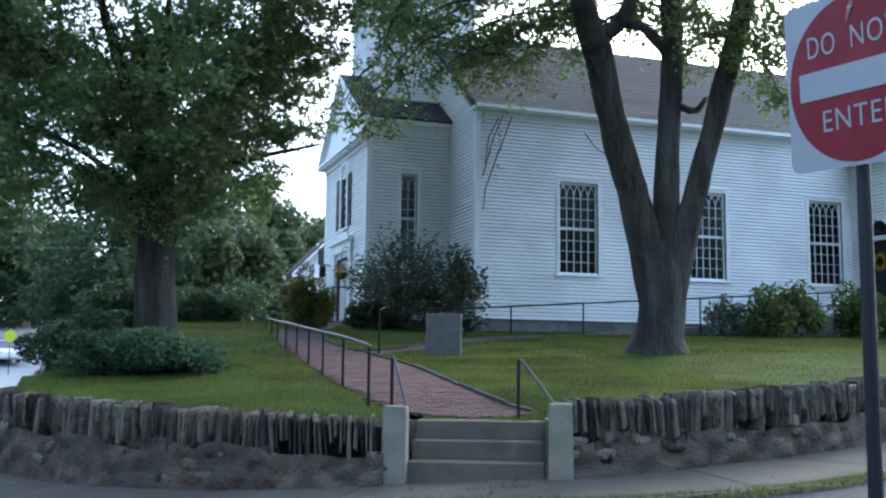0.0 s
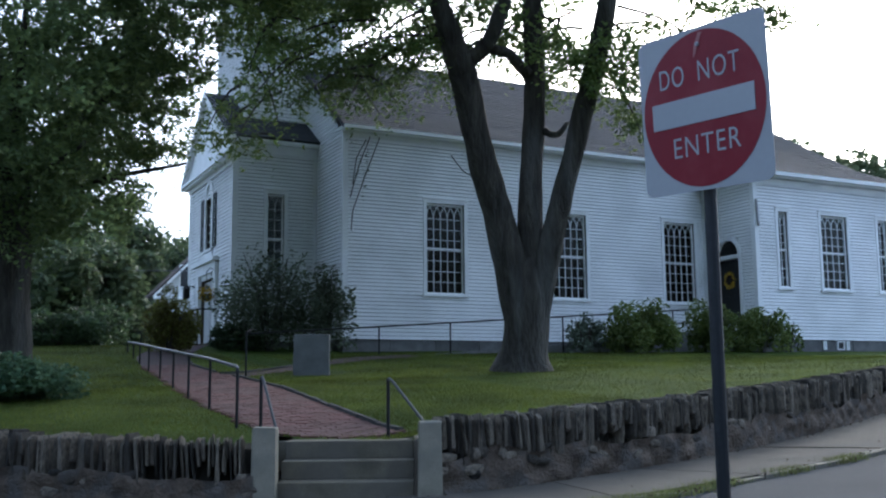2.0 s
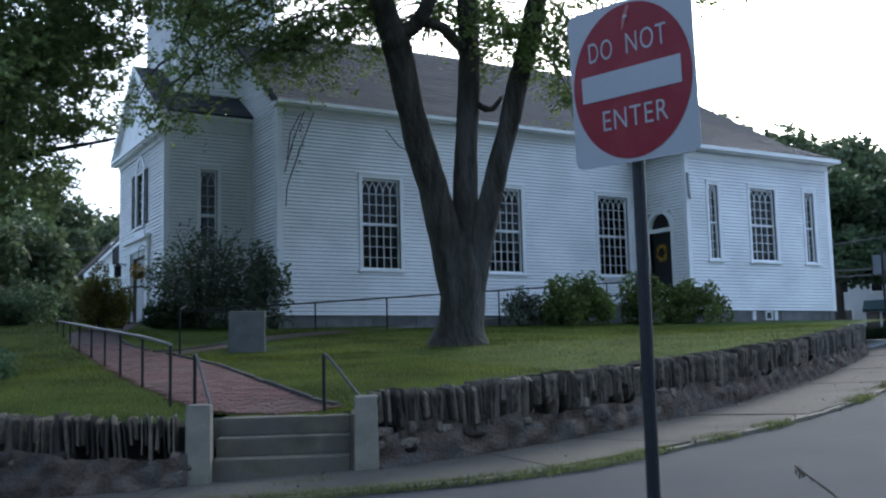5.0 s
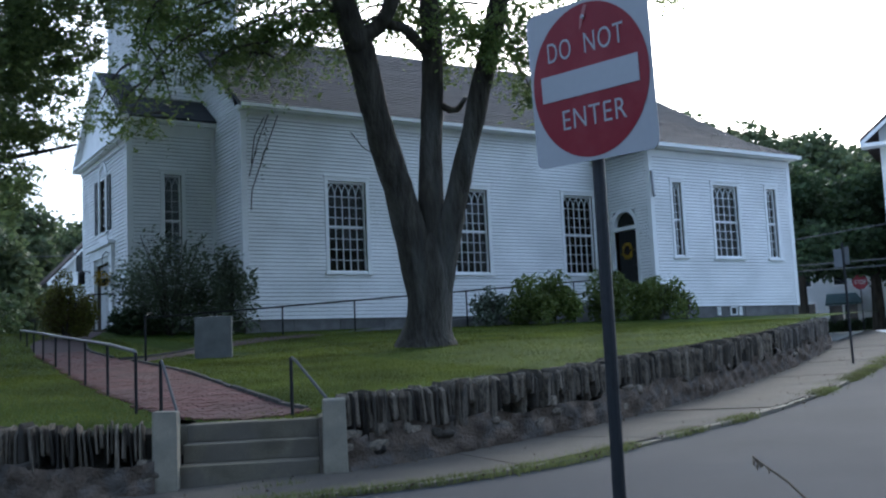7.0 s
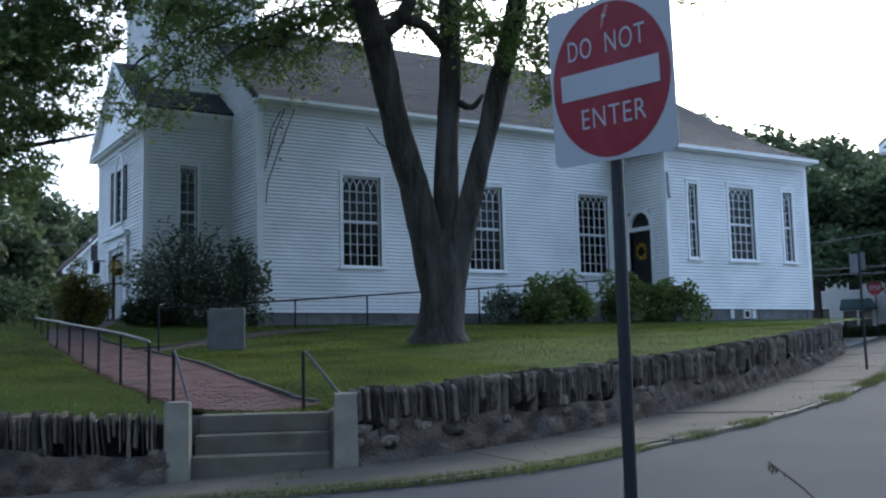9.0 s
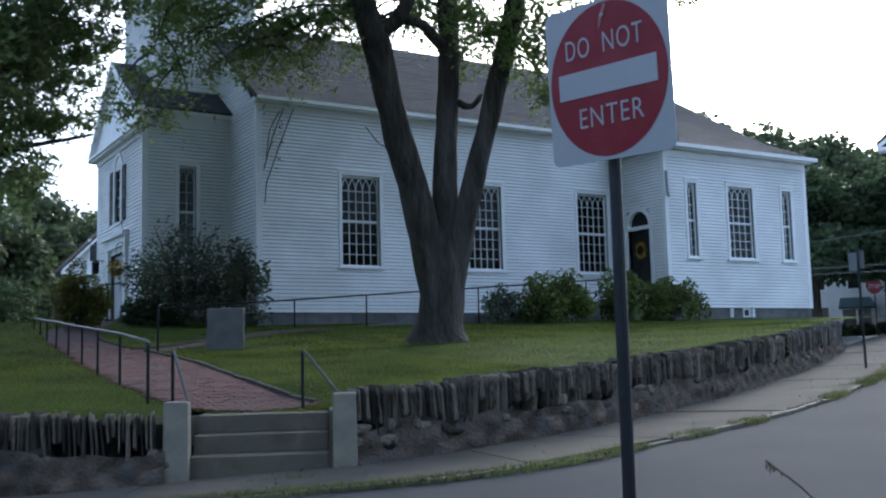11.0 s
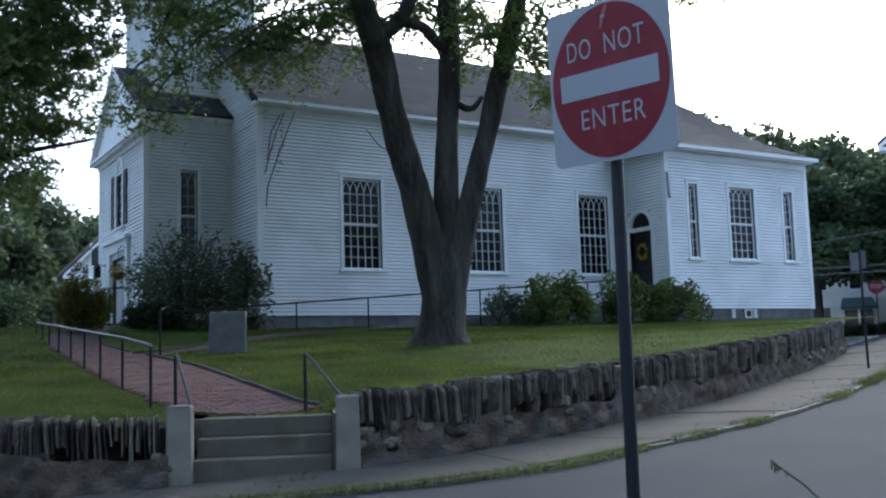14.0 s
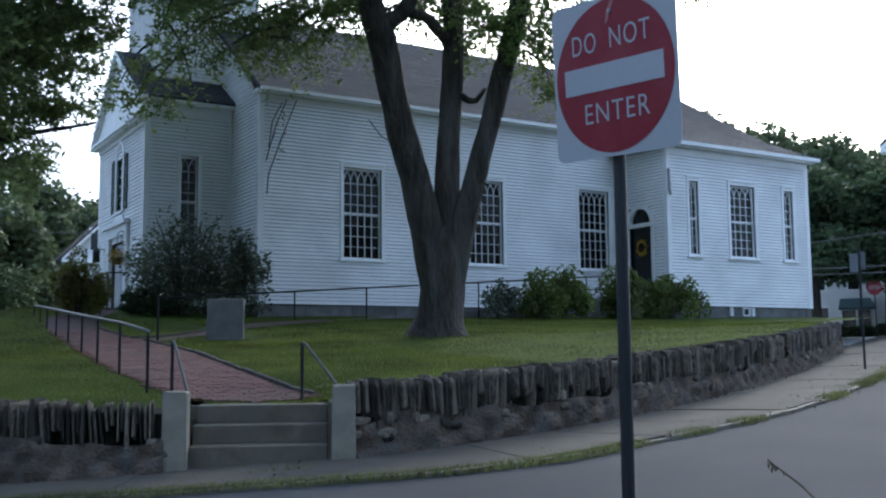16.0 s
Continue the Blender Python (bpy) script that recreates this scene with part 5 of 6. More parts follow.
# dark spreading tree on the other side of the path
tree2 = thing("tree", "broad dark-trunked shade tree with a dense low crown", "tree", (1.52, 23.59, 1.42))
limb(tree2, ((1.53, 23.61, 1.24), (1.48, 23.50, 2.23), (1.43, 23.40, 3.22), (1.39, 23.29, 4.22), (1.30, 23.20, 5.21)), (0.55, 0.45, 0.42, 0.42, 0.40), 18, "trunk", 0.06)
rng = np.random.default_rng(8)
pts = []
FX, FY, FZ = (1.28, 23.21, 5.15)
for k, (az, el, ln, r) in enumerate(((100, 62, 5.5, 0.24), (160, 45, 6.5, 0.2), (205, 40, 6, 0.17), (15, 50, 4.6, 0.18), (320, 48, 4.6, 0.17), (270, 45, 5.0, 0.18), (235, 55, 6, 0.17), (60, 40, 5, 0.15), (345, 22, 4.0, 0.1), (185, 18, 4.6, 0.1), (290, 20, 3.6, 0.09), (225, 15, 4.4, 0.09))):
    d = np.array([math.cos(radians(az)) * math.cos(radians(el)), math.sin(radians(az)) * math.cos(radians(el)), math.sin(radians(el))])
    a = np.array([FX, FY, FZ + (0.0 if el > 30 else -0.5)])
    b = a + d * ln
    limb(tree2, (a, tuple(a + d * ln * 0.5 + (0, 0, 0.25)), b), (r, r * 0.65, 0.03), 9, "limb", 0.03)
    for j in range(12):
        t = rng.uniform(0.25, 1.0)
        p = a + d * ln * t
        q = p + rng.normal(size=3) * (1.0, 1.0, 0.5) * 1.25 + (0, 0, -0.25)
        pts.append(sprays(p, q, rng, 22, 15, 0.95, 0.0, 0.35))
for k in range(60):
    a, r, z = rng.uniform(0, 6.283), 6.2 * math.sqrt(rng.uniform(0, 1)), rng.uniform(8.8, 14)
    c = np.array([FX + r * math.cos(a), FY + r * math.sin(a), z])
    pts.append(sprays(c, c + rng.normal(size=3) * 1.3, rng, 24, 10, 1.2, 0.0))
for k in range(55):
    a, r, z = rng.uniform(0, 6.283), 5.6 * math.sqrt(rng.uniform(0.05, 1)), rng.uniform(5.4, 9.2)
    if math.cos(a) * r + FX > 4.2 and z < 7.5:
        continue
    c = np.array([FX + r * math.cos(a), FY + r * math.sin(a), z])
    pts.append(sprays(c, c + rng.normal(size=3) * (1.2, 1.2, 0.6), rng, 24, 12, 1.0, 0.0))
rng = np.random.default_rng(18)
for k in range(46):
    a, el = radians(rng.uniform(115, 275)), radians(rng.uniform(15, 60))
    p = np.array([FX, FY, FZ + 0.3]) + np.array([math.cos(a) * math.cos(el), math.sin(a) * math.cos(el), math.sin(el)]) * rng.uniform(2, 5.5)
    pts.append(sprays(p, p + rng.normal(size=3) * (1.1, 1.1, 0.5), rng, 22, 9, 1.1, 0.0))
upper_shading_crown(tree2, 2.4, 21.6, 9.0, 9.0, 15.0, 260, 56, M_LEAF_SHADE)
rng = np.random.default_rng(28)
for k in range(16):
    a, r, z = rng.uniform(0, 6.283), 3.6 * math.sqrt(rng.uniform(0, 1)), rng.uniform(5.6, 10.5)
    c = np.array([FX + 0.3 + r * math.cos(a), FY + r * math.sin(a), z])
    pts.append(sprays(c, c + rng.normal(size=3) * (1.1, 1.1, 0.5), rng, 22, 12, 1.0, 0.0))
for k in range(46):
    c = np.array([rng.uniform(1.8, 4.3), rng.uniform(20.5, 25), rng.uniform(5.2, 10.2)])
    pts.append(sprays(c - rng.normal(size=3) * (0.6, 0.6, 0.1), c + np.array([0.7, -0.2, -0.3]) + rng.normal(size=3) * 0.4, rng, 20, 12, 0.8, 0.0, 0.5))
for k in range(13):
    c = np.array([rng.uniform(2.4, 5.0), rng.uniform(20.0, 24), rng.uniform(8.0, 10.2)])
    pts.append(sprays(c - rng.normal(size=3) * (0.6, 0.6, 0.1), c + np.array([0.8, -0.2, -0.35]) + rng.normal(size=3) * 0.4, rng, 20, 12, 0.8, 0.0, 0.5))
P = np.concatenate(pts)
# open before the limbs, so that they show
before = (P[:, 1] < 23.4) & (abs(P[:, 0] - 1.0) < 2.4) & (P[:, 2] < 9.4)
P = P[~before | (rng.random(len(P)) < 0.4)]
# the crown hangs in tiers on its east side, with open sky between them
tier = np.interp(P[:, 2], (4.6, 5.5, 5.7, 6.2, 6.4, 7.3, 7.45, 7.75, 7.9, 8.6, 10.5), (3.6, 4.1, 3.5, 3.6, 4.9, 4.9, 3.7, 3.7, 4.7, 5.8, 7.0))
P = P[P[:, 0] * 22.5 / P[:, 1] < tier + rng.normal(scale=0.16, size=len(P))]
tagged(leaf_cloud("crown", P - np.array(tree2.location), 0.15, M_LEAF_SHADE, tree2, 5), "dense dark green crown hanging low")


def shrub(name, label, x, y, rx, ry, h, n, size, mat, seed, z=None, lump=16, stems=9, open_=0.0):
    """A shrub: stems from the base and leaves gathered in uneven lumps."""
    z = lawn_z(x, y) if z is None else z
    ob = thing(name, label, "shrub", (x, y, z))
    rng = np.random.default_rng(seed)
    for k in range(stems):
        a = 6.283 * k / stems + rng.uniform(-0.3, 0.3)
        e = Vector((math.cos(a) * rx * rng.uniform(0.3, 0.75), math.sin(a) * ry * rng.uniform(0.3, 0.75), h * rng.uniform(0.5, 0.85)))
        part("stem", tube_bm([(e.x * 0.1, e.y * 0.1, -0.08), (e.x * 0.5, e.y * 0.5, e.z * 0.6), tuple(e)], [0.025, 0.018, 0.008], 5), M_BARK, ob)
    pts = []
    for k in range(lump):
        a, r = rng.uniform(0, 6.283), math.sqrt(rng.uniform(0, 1)) * 0.78
        zc = rng.uniform(0.18, 0.8) * (1.08 - 0.5 * r)
        c = np.array([math.cos(a) * rx * r, math.sin(a) * ry * r, h * zc])
        rad = np.array([rx * 0.36, ry * 0.4, h * 0.25]) * rng.uniform(0.7, 1.25)
        q = rng.normal(size=(n // lump, 3))
        q /= np.linalg.norm(q, axis=1)[:, None]
        q *= rng.uniform(0.35 if open_ else 0.6, 1.04, (len(q), 1))
        pts.append(c + q * rad)
    P = np.concatenate(pts)
    P = P[P[:, 2] > 0.02]
    leaf_cloud("foliage", P, size, mat, ob, seed, droop=0.1, aspect=0.5)
    return ob


shrub("shrub", "low spreading dark green juniper under the tree", 0.85, 17.75, 1.4, 0.75, 0.95, 9000, 0.10, M_LEAF_SHRUB, 31, lump=24)
shrub("shrub", "rounded nearly black evergreen shrub beside the lawn edge", -0.35, 19.6, 0.75, 0.7, 0.85, 6000, 0.08, M_LEAF_DARK, 32)
shrub("shrub", "rounded nearly black evergreen shrub beside the lawn edge", 0.35, 20.4, 0.7, 0.6, 1.15, 5000, 0.08, M_LEAF_DARK, 33)
shrub("shrub", "bronze and green shrub beside the church front door", 5.85, 28.3, 0.76, 0.7, 1.85, 13000, 0.08, M_LEAF_RED, 34, lump=26)
shrub("shrub", "tall loose dark shrub against the church corner", 8.75, 28.55, 1.9, 1.0, 3.4, 5600, 0.13, M_LEAF_LOOSE, 35, lump=34, stems=14, open_=1)
shrub("shrub", "tall loose dark shrub against the church corner", 10.1, 27.5, 0.9, 0.5, 2.9, 2600, 0.13, M_LEAF_LOOSE, 43, lump=14, stems=8, open_=1)
shrub("shrub", "rounded green rhododendron in front of the ramp", 19.6, 25.35, 1.35, 0.9, 1.8, 6500, 0.13, M_LEAF_RHODO, 36, lump=24)
shrub("shrub", "pale grey-green loose shrub beside the ramp rail", 17.75, 25.7, 0.75, 0.5, 1.25, 1800, 0.12, material("grey_green_leaf", (0.14, 0.17, 0.12), 0.7, 0.7, 5, 30, 0.1, island=0.3), 37, open_=1)
shrub("shrub", "rounded green rhododendron beside the side door", 22.3, 25.1, 1.15, 0.75, 2.0, 5200, 0.13, M_LEAF_RHODO, 38, lump=20)
shrub("shrub", "rounded green rhododendron beside the side door", 23.9, 24.7, 1.0, 0.65, 1.75, 4200, 0.13, M_LEAF_RHODO, 39, lump=18)
shrub("shrub", "small sparse shrub at the wing corner", 25.0, 24.6, 0.6, 0.3, 1.45, 420, 0.14, M_LEAF_RHODO, 40, open_=1)
shrub("shrub", "low dark planting below the church corner", 8.2, 29.0, 1.4, 0.6, 0.9, 4000, 0.10, M_LEAF_DARK, 41, lump=10)
shrub("shrub", "low shrub at the foot of the tall tree trunk", 0.2, 24.0, 1.4, 0.9, 0.9, 4500, 0.12, M_LEAF_SHRUB, 42, lump=9)
for k, (x, y, h) in enumerate(((1.2, 31.5, 1.3), (1.9, 34.0, 1.7), (3.2, 31.8, 1.1), (4.0, 34.8, 1.6), (5.0, 38.5, 2.2))):
    shrub("shrub", "dark undergrowth at the back of the lawn", x, y, 1.5, 1.0, h, 3500, 0.16, M_LEAF_DARK, 60 + k, lump=18)

for k, (x, y) in enumerate(((49.6, 37.6), (50.3, 36.6), (51.0, 35.6), (51.7, 34.6))):
    shrub("shrub", "clipped dark hedge shrub before the white house", x, y, 0.9, 0.9, 1.1, 2500, 0.14, M_LEAF_DARK, 80 + k, z=ground_z(x, y), lump=14, stems=4)

# climbing twigs at the church corner
vine = thing("vine", "bare climbing twigs hanging at the church corner", "vine", (11.0, 27.9, 5.5))
for pts in (((0.55, -0.12, 3.2), (0.2, -0.1, 2.3), (-0.08, -0.1, 1.3)), ((0.85, -0.14, 3.2), (0.4, -0.1, 2.0), (0.0, -0.1, 0.9), (-0.05, -0.1, 0.3)), ((0.42, -0.12, 3.1), (0.1, -0.12, 2.5), (0.0, -0.1, 1.7)), ((3.3, -0.1, 2.9), (3.7, -0.1, 2.45), (4.2, -0.1, 2.2), (4.9, -0.1, 2.18))):
    part("twig", tube_bm(pts, 0.016, 5), M_BARK, vine)
tagged(leaf_cloud("leaves", np.array([(0.1 + 0.4 * random.random(), -0.15, 1.2 + 1.6 * random.random()) for _ in range(50)]), 0.1, M_LEAF_DARK, vine, 3), "a few small leaves")

# weed stalk close to the camera, by the road's near edge
M_STALK = material("dry_stalk", (0.17, 0.14, 0.095), 0.9, 0.6, 20, 120, 0.2)
weed = thing("weed", "thin dry weed stalk bending over with withered leaves", "weed", (2.30, 1.78, road_z(2.30, 1.78) - 0.07))
WP = [Vector(p) - Vector(weed.location) for p in ((2.22, 1.76, 0.73), (2.16, 1.79, 0.80), (2.11, 1.81, 0.84), (2.08, 1.83, 0.87))]
part("stalk", tube_bm([Vector((0, 0, -0.02)), WP[0] * 0.45 + Vector((0, 0, 0.1)), *WP], [0.004, 0.004, 0.0035, 0.003, 0.0025, 0.002], 5), M_STALK, weed)
bm = bmesh.new()
rnd = random.Random(2)
for k in range(7):
    t = k / 6
    p = WP[2].lerp(WP[3], 0.35 + 0.65 * t)
    w, l = 0.0025, rnd.uniform(0.015, 0.03)
    j = Vector((rnd.uniform(-0.015, 0.015), rnd.uniform(-0.01, 0.01), 0))
    bm.faces.new([bm.verts.new(v) for v in (p, p + j + Vector((w, -w, -l * 0.5)), p + j + Vector((0, 0, -l)), p + j + Vector((-w, w, -l * 0.5)))])
part("withered_leaves", bm, M_STALK, weed)

# grass along the kerb, at the wall's foot and by the steps
rng = np.random.default_rng(77)
gv = []


def tufts(line, count, spread, hmin, hmax, patch):
    for k in range(count):
        i = rng.integers(0, len(line))
        p = line[i]
        if noise.noise(Vector((p[0] * patch, p[1] * patch, 3.3))) < -0.05:
            continue
        q = p + rng.normal(size=2) * spread
        h = rng.uniform(hmin, hmax)
        a = rng.uniform(0, 6.283)
        b = np.array([math.cos(a), math.sin(a)]) * 0.006
        l = rng.normal(size=2) * h * 0.4
        z = road_z(*q)
        gv.append([(q[0] - b[0], q[1] - b[1], z - 0.02), (q[0] + b[0], q[1] + b[1], z - 0.02), (q[0] + l[0], q[1] + l[1], z + h)])


NEARK = np.array([p for p in smooth_line(KERB, 0.02) if 0 < p[0] < 22])
tufts(NEARK, 22000, 0.085, 0.015, 0.06, 0.9)
tufts(NEARK + (0.05, 0.2), 5000, 0.1, 0.01, 0.05, 1.4)
tufts(smooth_line([(3.7, 9.85), (4.3, 9.6)], 0.02), 90, 0.05, 0.03, 0.1, 0.0)
gv = np.array(gv)
verge = raw("verge_grass", gv.reshape(-1, 3), np.arange(len(gv) * 3).reshape(-1, 3), leaf_material("verge_grass_blades", (0.09, 0.11, 0.035), (0.15, 0.16, 0.06)))
tagged(verge, "ragged grass growing along the kerb", "grass", kind="stuff")
rng = np.random.default_rng(78)
n = 75000
gx, gy = rng.uniform(-1.5, 9, n), rng.uniform(10.5, 19, n)
gx2, gy2 = rng.uniform(4, 24, n), rng.uniform(10, 20, n)
gx3, gy3 = rng.uniform(-1.5, 7, n), rng.uniform(18.5, 34, n)
gx4, gy4 = rng.uniform(8, 26, n), rng.uniform(19.5, 27, n)
gb = []
for x, y in zip(np.r_[gx, gx2, gx3[:45000], gx4[:45000]], np.r_[gy, gy2, gy3[:45000], gy4[:45000]]):
    if inside(x, y, LAWN_POLY[::6]) and not inside(x, y, PATH_POLY[::8]):
        z = lawn_z(x, y)
        a, h = rng.uniform(0, 6.283), rng.uniform(0.018, 0.045)
        b = 0.005 if y < 18 else 0.011
        gb.append(((x - b * math.cos(a), y - b * math.sin(a), z - 0.01), (x + b * math.cos(a), y + b * math.sin(a), z - 0.01), (x + 0.02 * math.sin(a), y, z + h)))
gb = np.array(gb)
blades = raw("lawn_grass", gb.reshape(-1, 3), np.arange(len(gb) * 3).reshape(-1, 3), leaf_material("lawn_blades", (0.088, 0.108, 0.016), (0.135, 0.156, 0.027)))
tagged(blades, "short mown grass blades on the lawn", "grass", kind="stuff")


# fallen leaves and grit in the gutter and at the wall's foot
rng = np.random.default_rng(99)
pl = []
for base, count, spread in ((NEARK - (0.05, 0.12), 500, 0.1), (NEARK + (-0.1, 0.7), 60, 0.35), (np.array([p for p in WALLFOOT if 3.5 < p[0] < 22]) + (0.1, -0.12), 260, 0.06)):
    for k in range(count):
        q = base[rng.integers(0, len(base))] + rng.normal(size=2) * spread
        pl.append((q[0], q[1], road_z(*q) + 0.02))
litter = leaf_cloud("leaf_litter", np.array(pl), 0.035, material("dry_leaves", (0.13, 0.10, 0.06), 0.9, 0.6, 8, 40, 0.2, island=0.5), None, 99, droop=0.0, aspect=0.6)
tagged(litter, "scattered dry leaves and grit along the gutter", "leaf litter", kind="stuff")

# ---- distance ----
def far_tree(x, y, z, r, h, seed, mat, n=7000, size=0.42, low=0.15):
    # trees behind the camera and across the side street are unseen light blockers
    ob = thing("tree", "leafy deciduous tree in the belt behind the church" if y > 40 else "leafy tree beyond the street, the unseen ones added to block light", "tree", (x, y, ground_z(x, y) - 0.1), group="far trees")
    h += z - ob.location.z
    rng = np.random.default_rng(seed)
    part("trunk", tube_bm([(0, 0, -0.3), (0.1, 0, h * 0.4), (0, 0.1, h * 0.75)], [r * 0.09, r * 0.06, 0.05], 7), M_BARK, ob)
    pts = []
    for k in range(26):
        a, q = rng.uniform(0, 6.283), math.sqrt(rng.uniform(0, 1)) * 0.8
        zc = h * rng.uniform(low + 0.1, 0.9)
        sh = math.sin(min(1, (h - zc) / h * 1.5 + 0.18) * math.pi / 2)
        c = np.array([math.cos(a) * r * q * sh, math.sin(a) * r * q * sh, zc])
        v = rng.normal(size=(n // 26, 3))
        v /= np.linalg.norm(v, axis=1)[:, None]
        pts.append(c + v * np.array([0.36 * r, 0.36 * r, 0.13 * h]) * rng.uniform(0.5, 1.05, (len(v), 1)) * rng.uniform(0.7, 1.2))
    leaf_cloud("crown", np.concatenate(pts), size, mat, ob, seed, droop=0.2, aspect=0.6)


far_tree(-10.4, 105.1, 0.8, 7.5, 18.2, 101, M_LEAF_DARK, 6500, 0.6, -0.05)
far_tree(-4.3, 99.7, 0.9, 6.0, 14.6, 102, M_LEAF_DARK, 6500, 0.6, -0.05)
far_tree(0.0, 91.8, 0.9, 5.2, 12.7, 103, M_LEAF_DARK, 6500, 0.6, -0.05)
far_tree(4.2, 43.5, 0.9, 2.6, 6.7, 104, M_LEAF_FAR, 9000, 0.32, 0.1)
far_tree(6.0, 44.9, 0.9, 2.6, 6.6, 105, M_LEAF_FAR, 9000, 0.32, 0.1)
far_tree(-7.1, 114.6, 0.9, 10.7, 25.9, 106, M_LEAF_DARK, 6500, 0.6, -0.05)
far_tree(2.1, 84.7, 0.9, 6.7, 16.3, 107, M_LEAF_DARK, 6500, 0.6, -0.05)
far_tree(7.4, 80.7, 1.0, 6.1, 15.0, 108, M_LEAF_FAR, 6500, 0.6, -0.05)
far_tree(13.4, 86.0, 2.0, 5.5, 13.5, 109, M_LEAF_FAR, 6500, 0.6, -0.05)
far_tree(18.4, 94.8, 2.2, 5.5, 13.6, 110, M_LEAF_FAR, 6500, 0.6, -0.05)
far_tree(21.9, 93.6, 2.2, 5.7, 14.0, 111, M_LEAF_FAR, 6500, 0.6, -0.05)
far_tree(-14.9, 106.6, 0.8, 8.6, 20.8, 112, M_LEAF_DARK, 6500, 0.6, -0.05)
far_tree(10.4, 60.5, 1.0, 2.2, 5.7, 113, M_LEAF_FAR, 6500, 0.6, -0.05)
far_tree(8.0, 52.8, 1.0, 1.6, 4.3, 114, M_LEAF_FAR, 6500, 0.42, 0.15)
far_tree(55.4, 54.0, 3.3, 6.4, 15.7, 115, M_LEAF_FAR, 7000, 0.5, 0.15)
far_tree(55.4, 50.4, 3.0, 5.9, 14.5, 116, M_LEAF_FAR, 7000, 0.5, 0.15)
far_tree(56.1, 47.6, 2.9, 5.3, 13.0, 117, M_LEAF_FAR, 7000, 0.5, 0.15)
far_tree(60.1, 47.5, 2.8, 5.5, 13.6, 118, M_LEAF_FAR, 7000, 0.5, 0.15)
far_tree(60.4, 44.9, 2.6, 5.5, 13.5, 119, M_LEAF_FAR, 7000, 0.5, 0.15)
far_tree(65.6, 46.4, 2.6, 5.5, 13.5, 120, M_LEAF_FAR, 7000, 0.5, 0.15)
far_tree(65.9, 43.9, 2.5, 5.6, 13.7, 121, M_LEAF_FAR, 7000, 0.5, 0.15)
far_tree(66.7, 41.0, 2.3, 5.6, 13.7, 122, M_LEAF_FAR, 7000, 0.5, 0.15)
far_tree(62.7, 49.1, 2.6, 3.5, 8.8, 123, M_LEAF_FAR, 7000, 0.5, 0.15)
far_tree(66.5, 46.5, 2.5, 4.0, 10.0, 124, M_LEAF_FAR, 7000, 0.5, 0.15)
far_tree(67.7, 43.4, 2.3, 3.5, 8.8, 125, M_LEAF_FAR, 7000, 0.5, 0.15)
far_tree(76.2, 52.8, 2.9, 5.1, 12.6, 126, M_LEAF_FAR, 7000, 0.5, 0.15)


# ---- buildings, vehicles and signs in the distance ----
M_HOUSE = material("white_house_siding", (0.75, 0.75, 0.74), 0.6, 0.85, 1, 20, 0.2)
M_HOUSEROOF = material("brown_house_roof", (0.075, 0.06, 0.058), 0.9, 0.7, 2, 30, 0.4)
M_DARKGLASS = material("dark_house_window", (0.02, 0.022, 0.025), 0.15, 0.8, 2, 30, 0.0, spec=0.5)


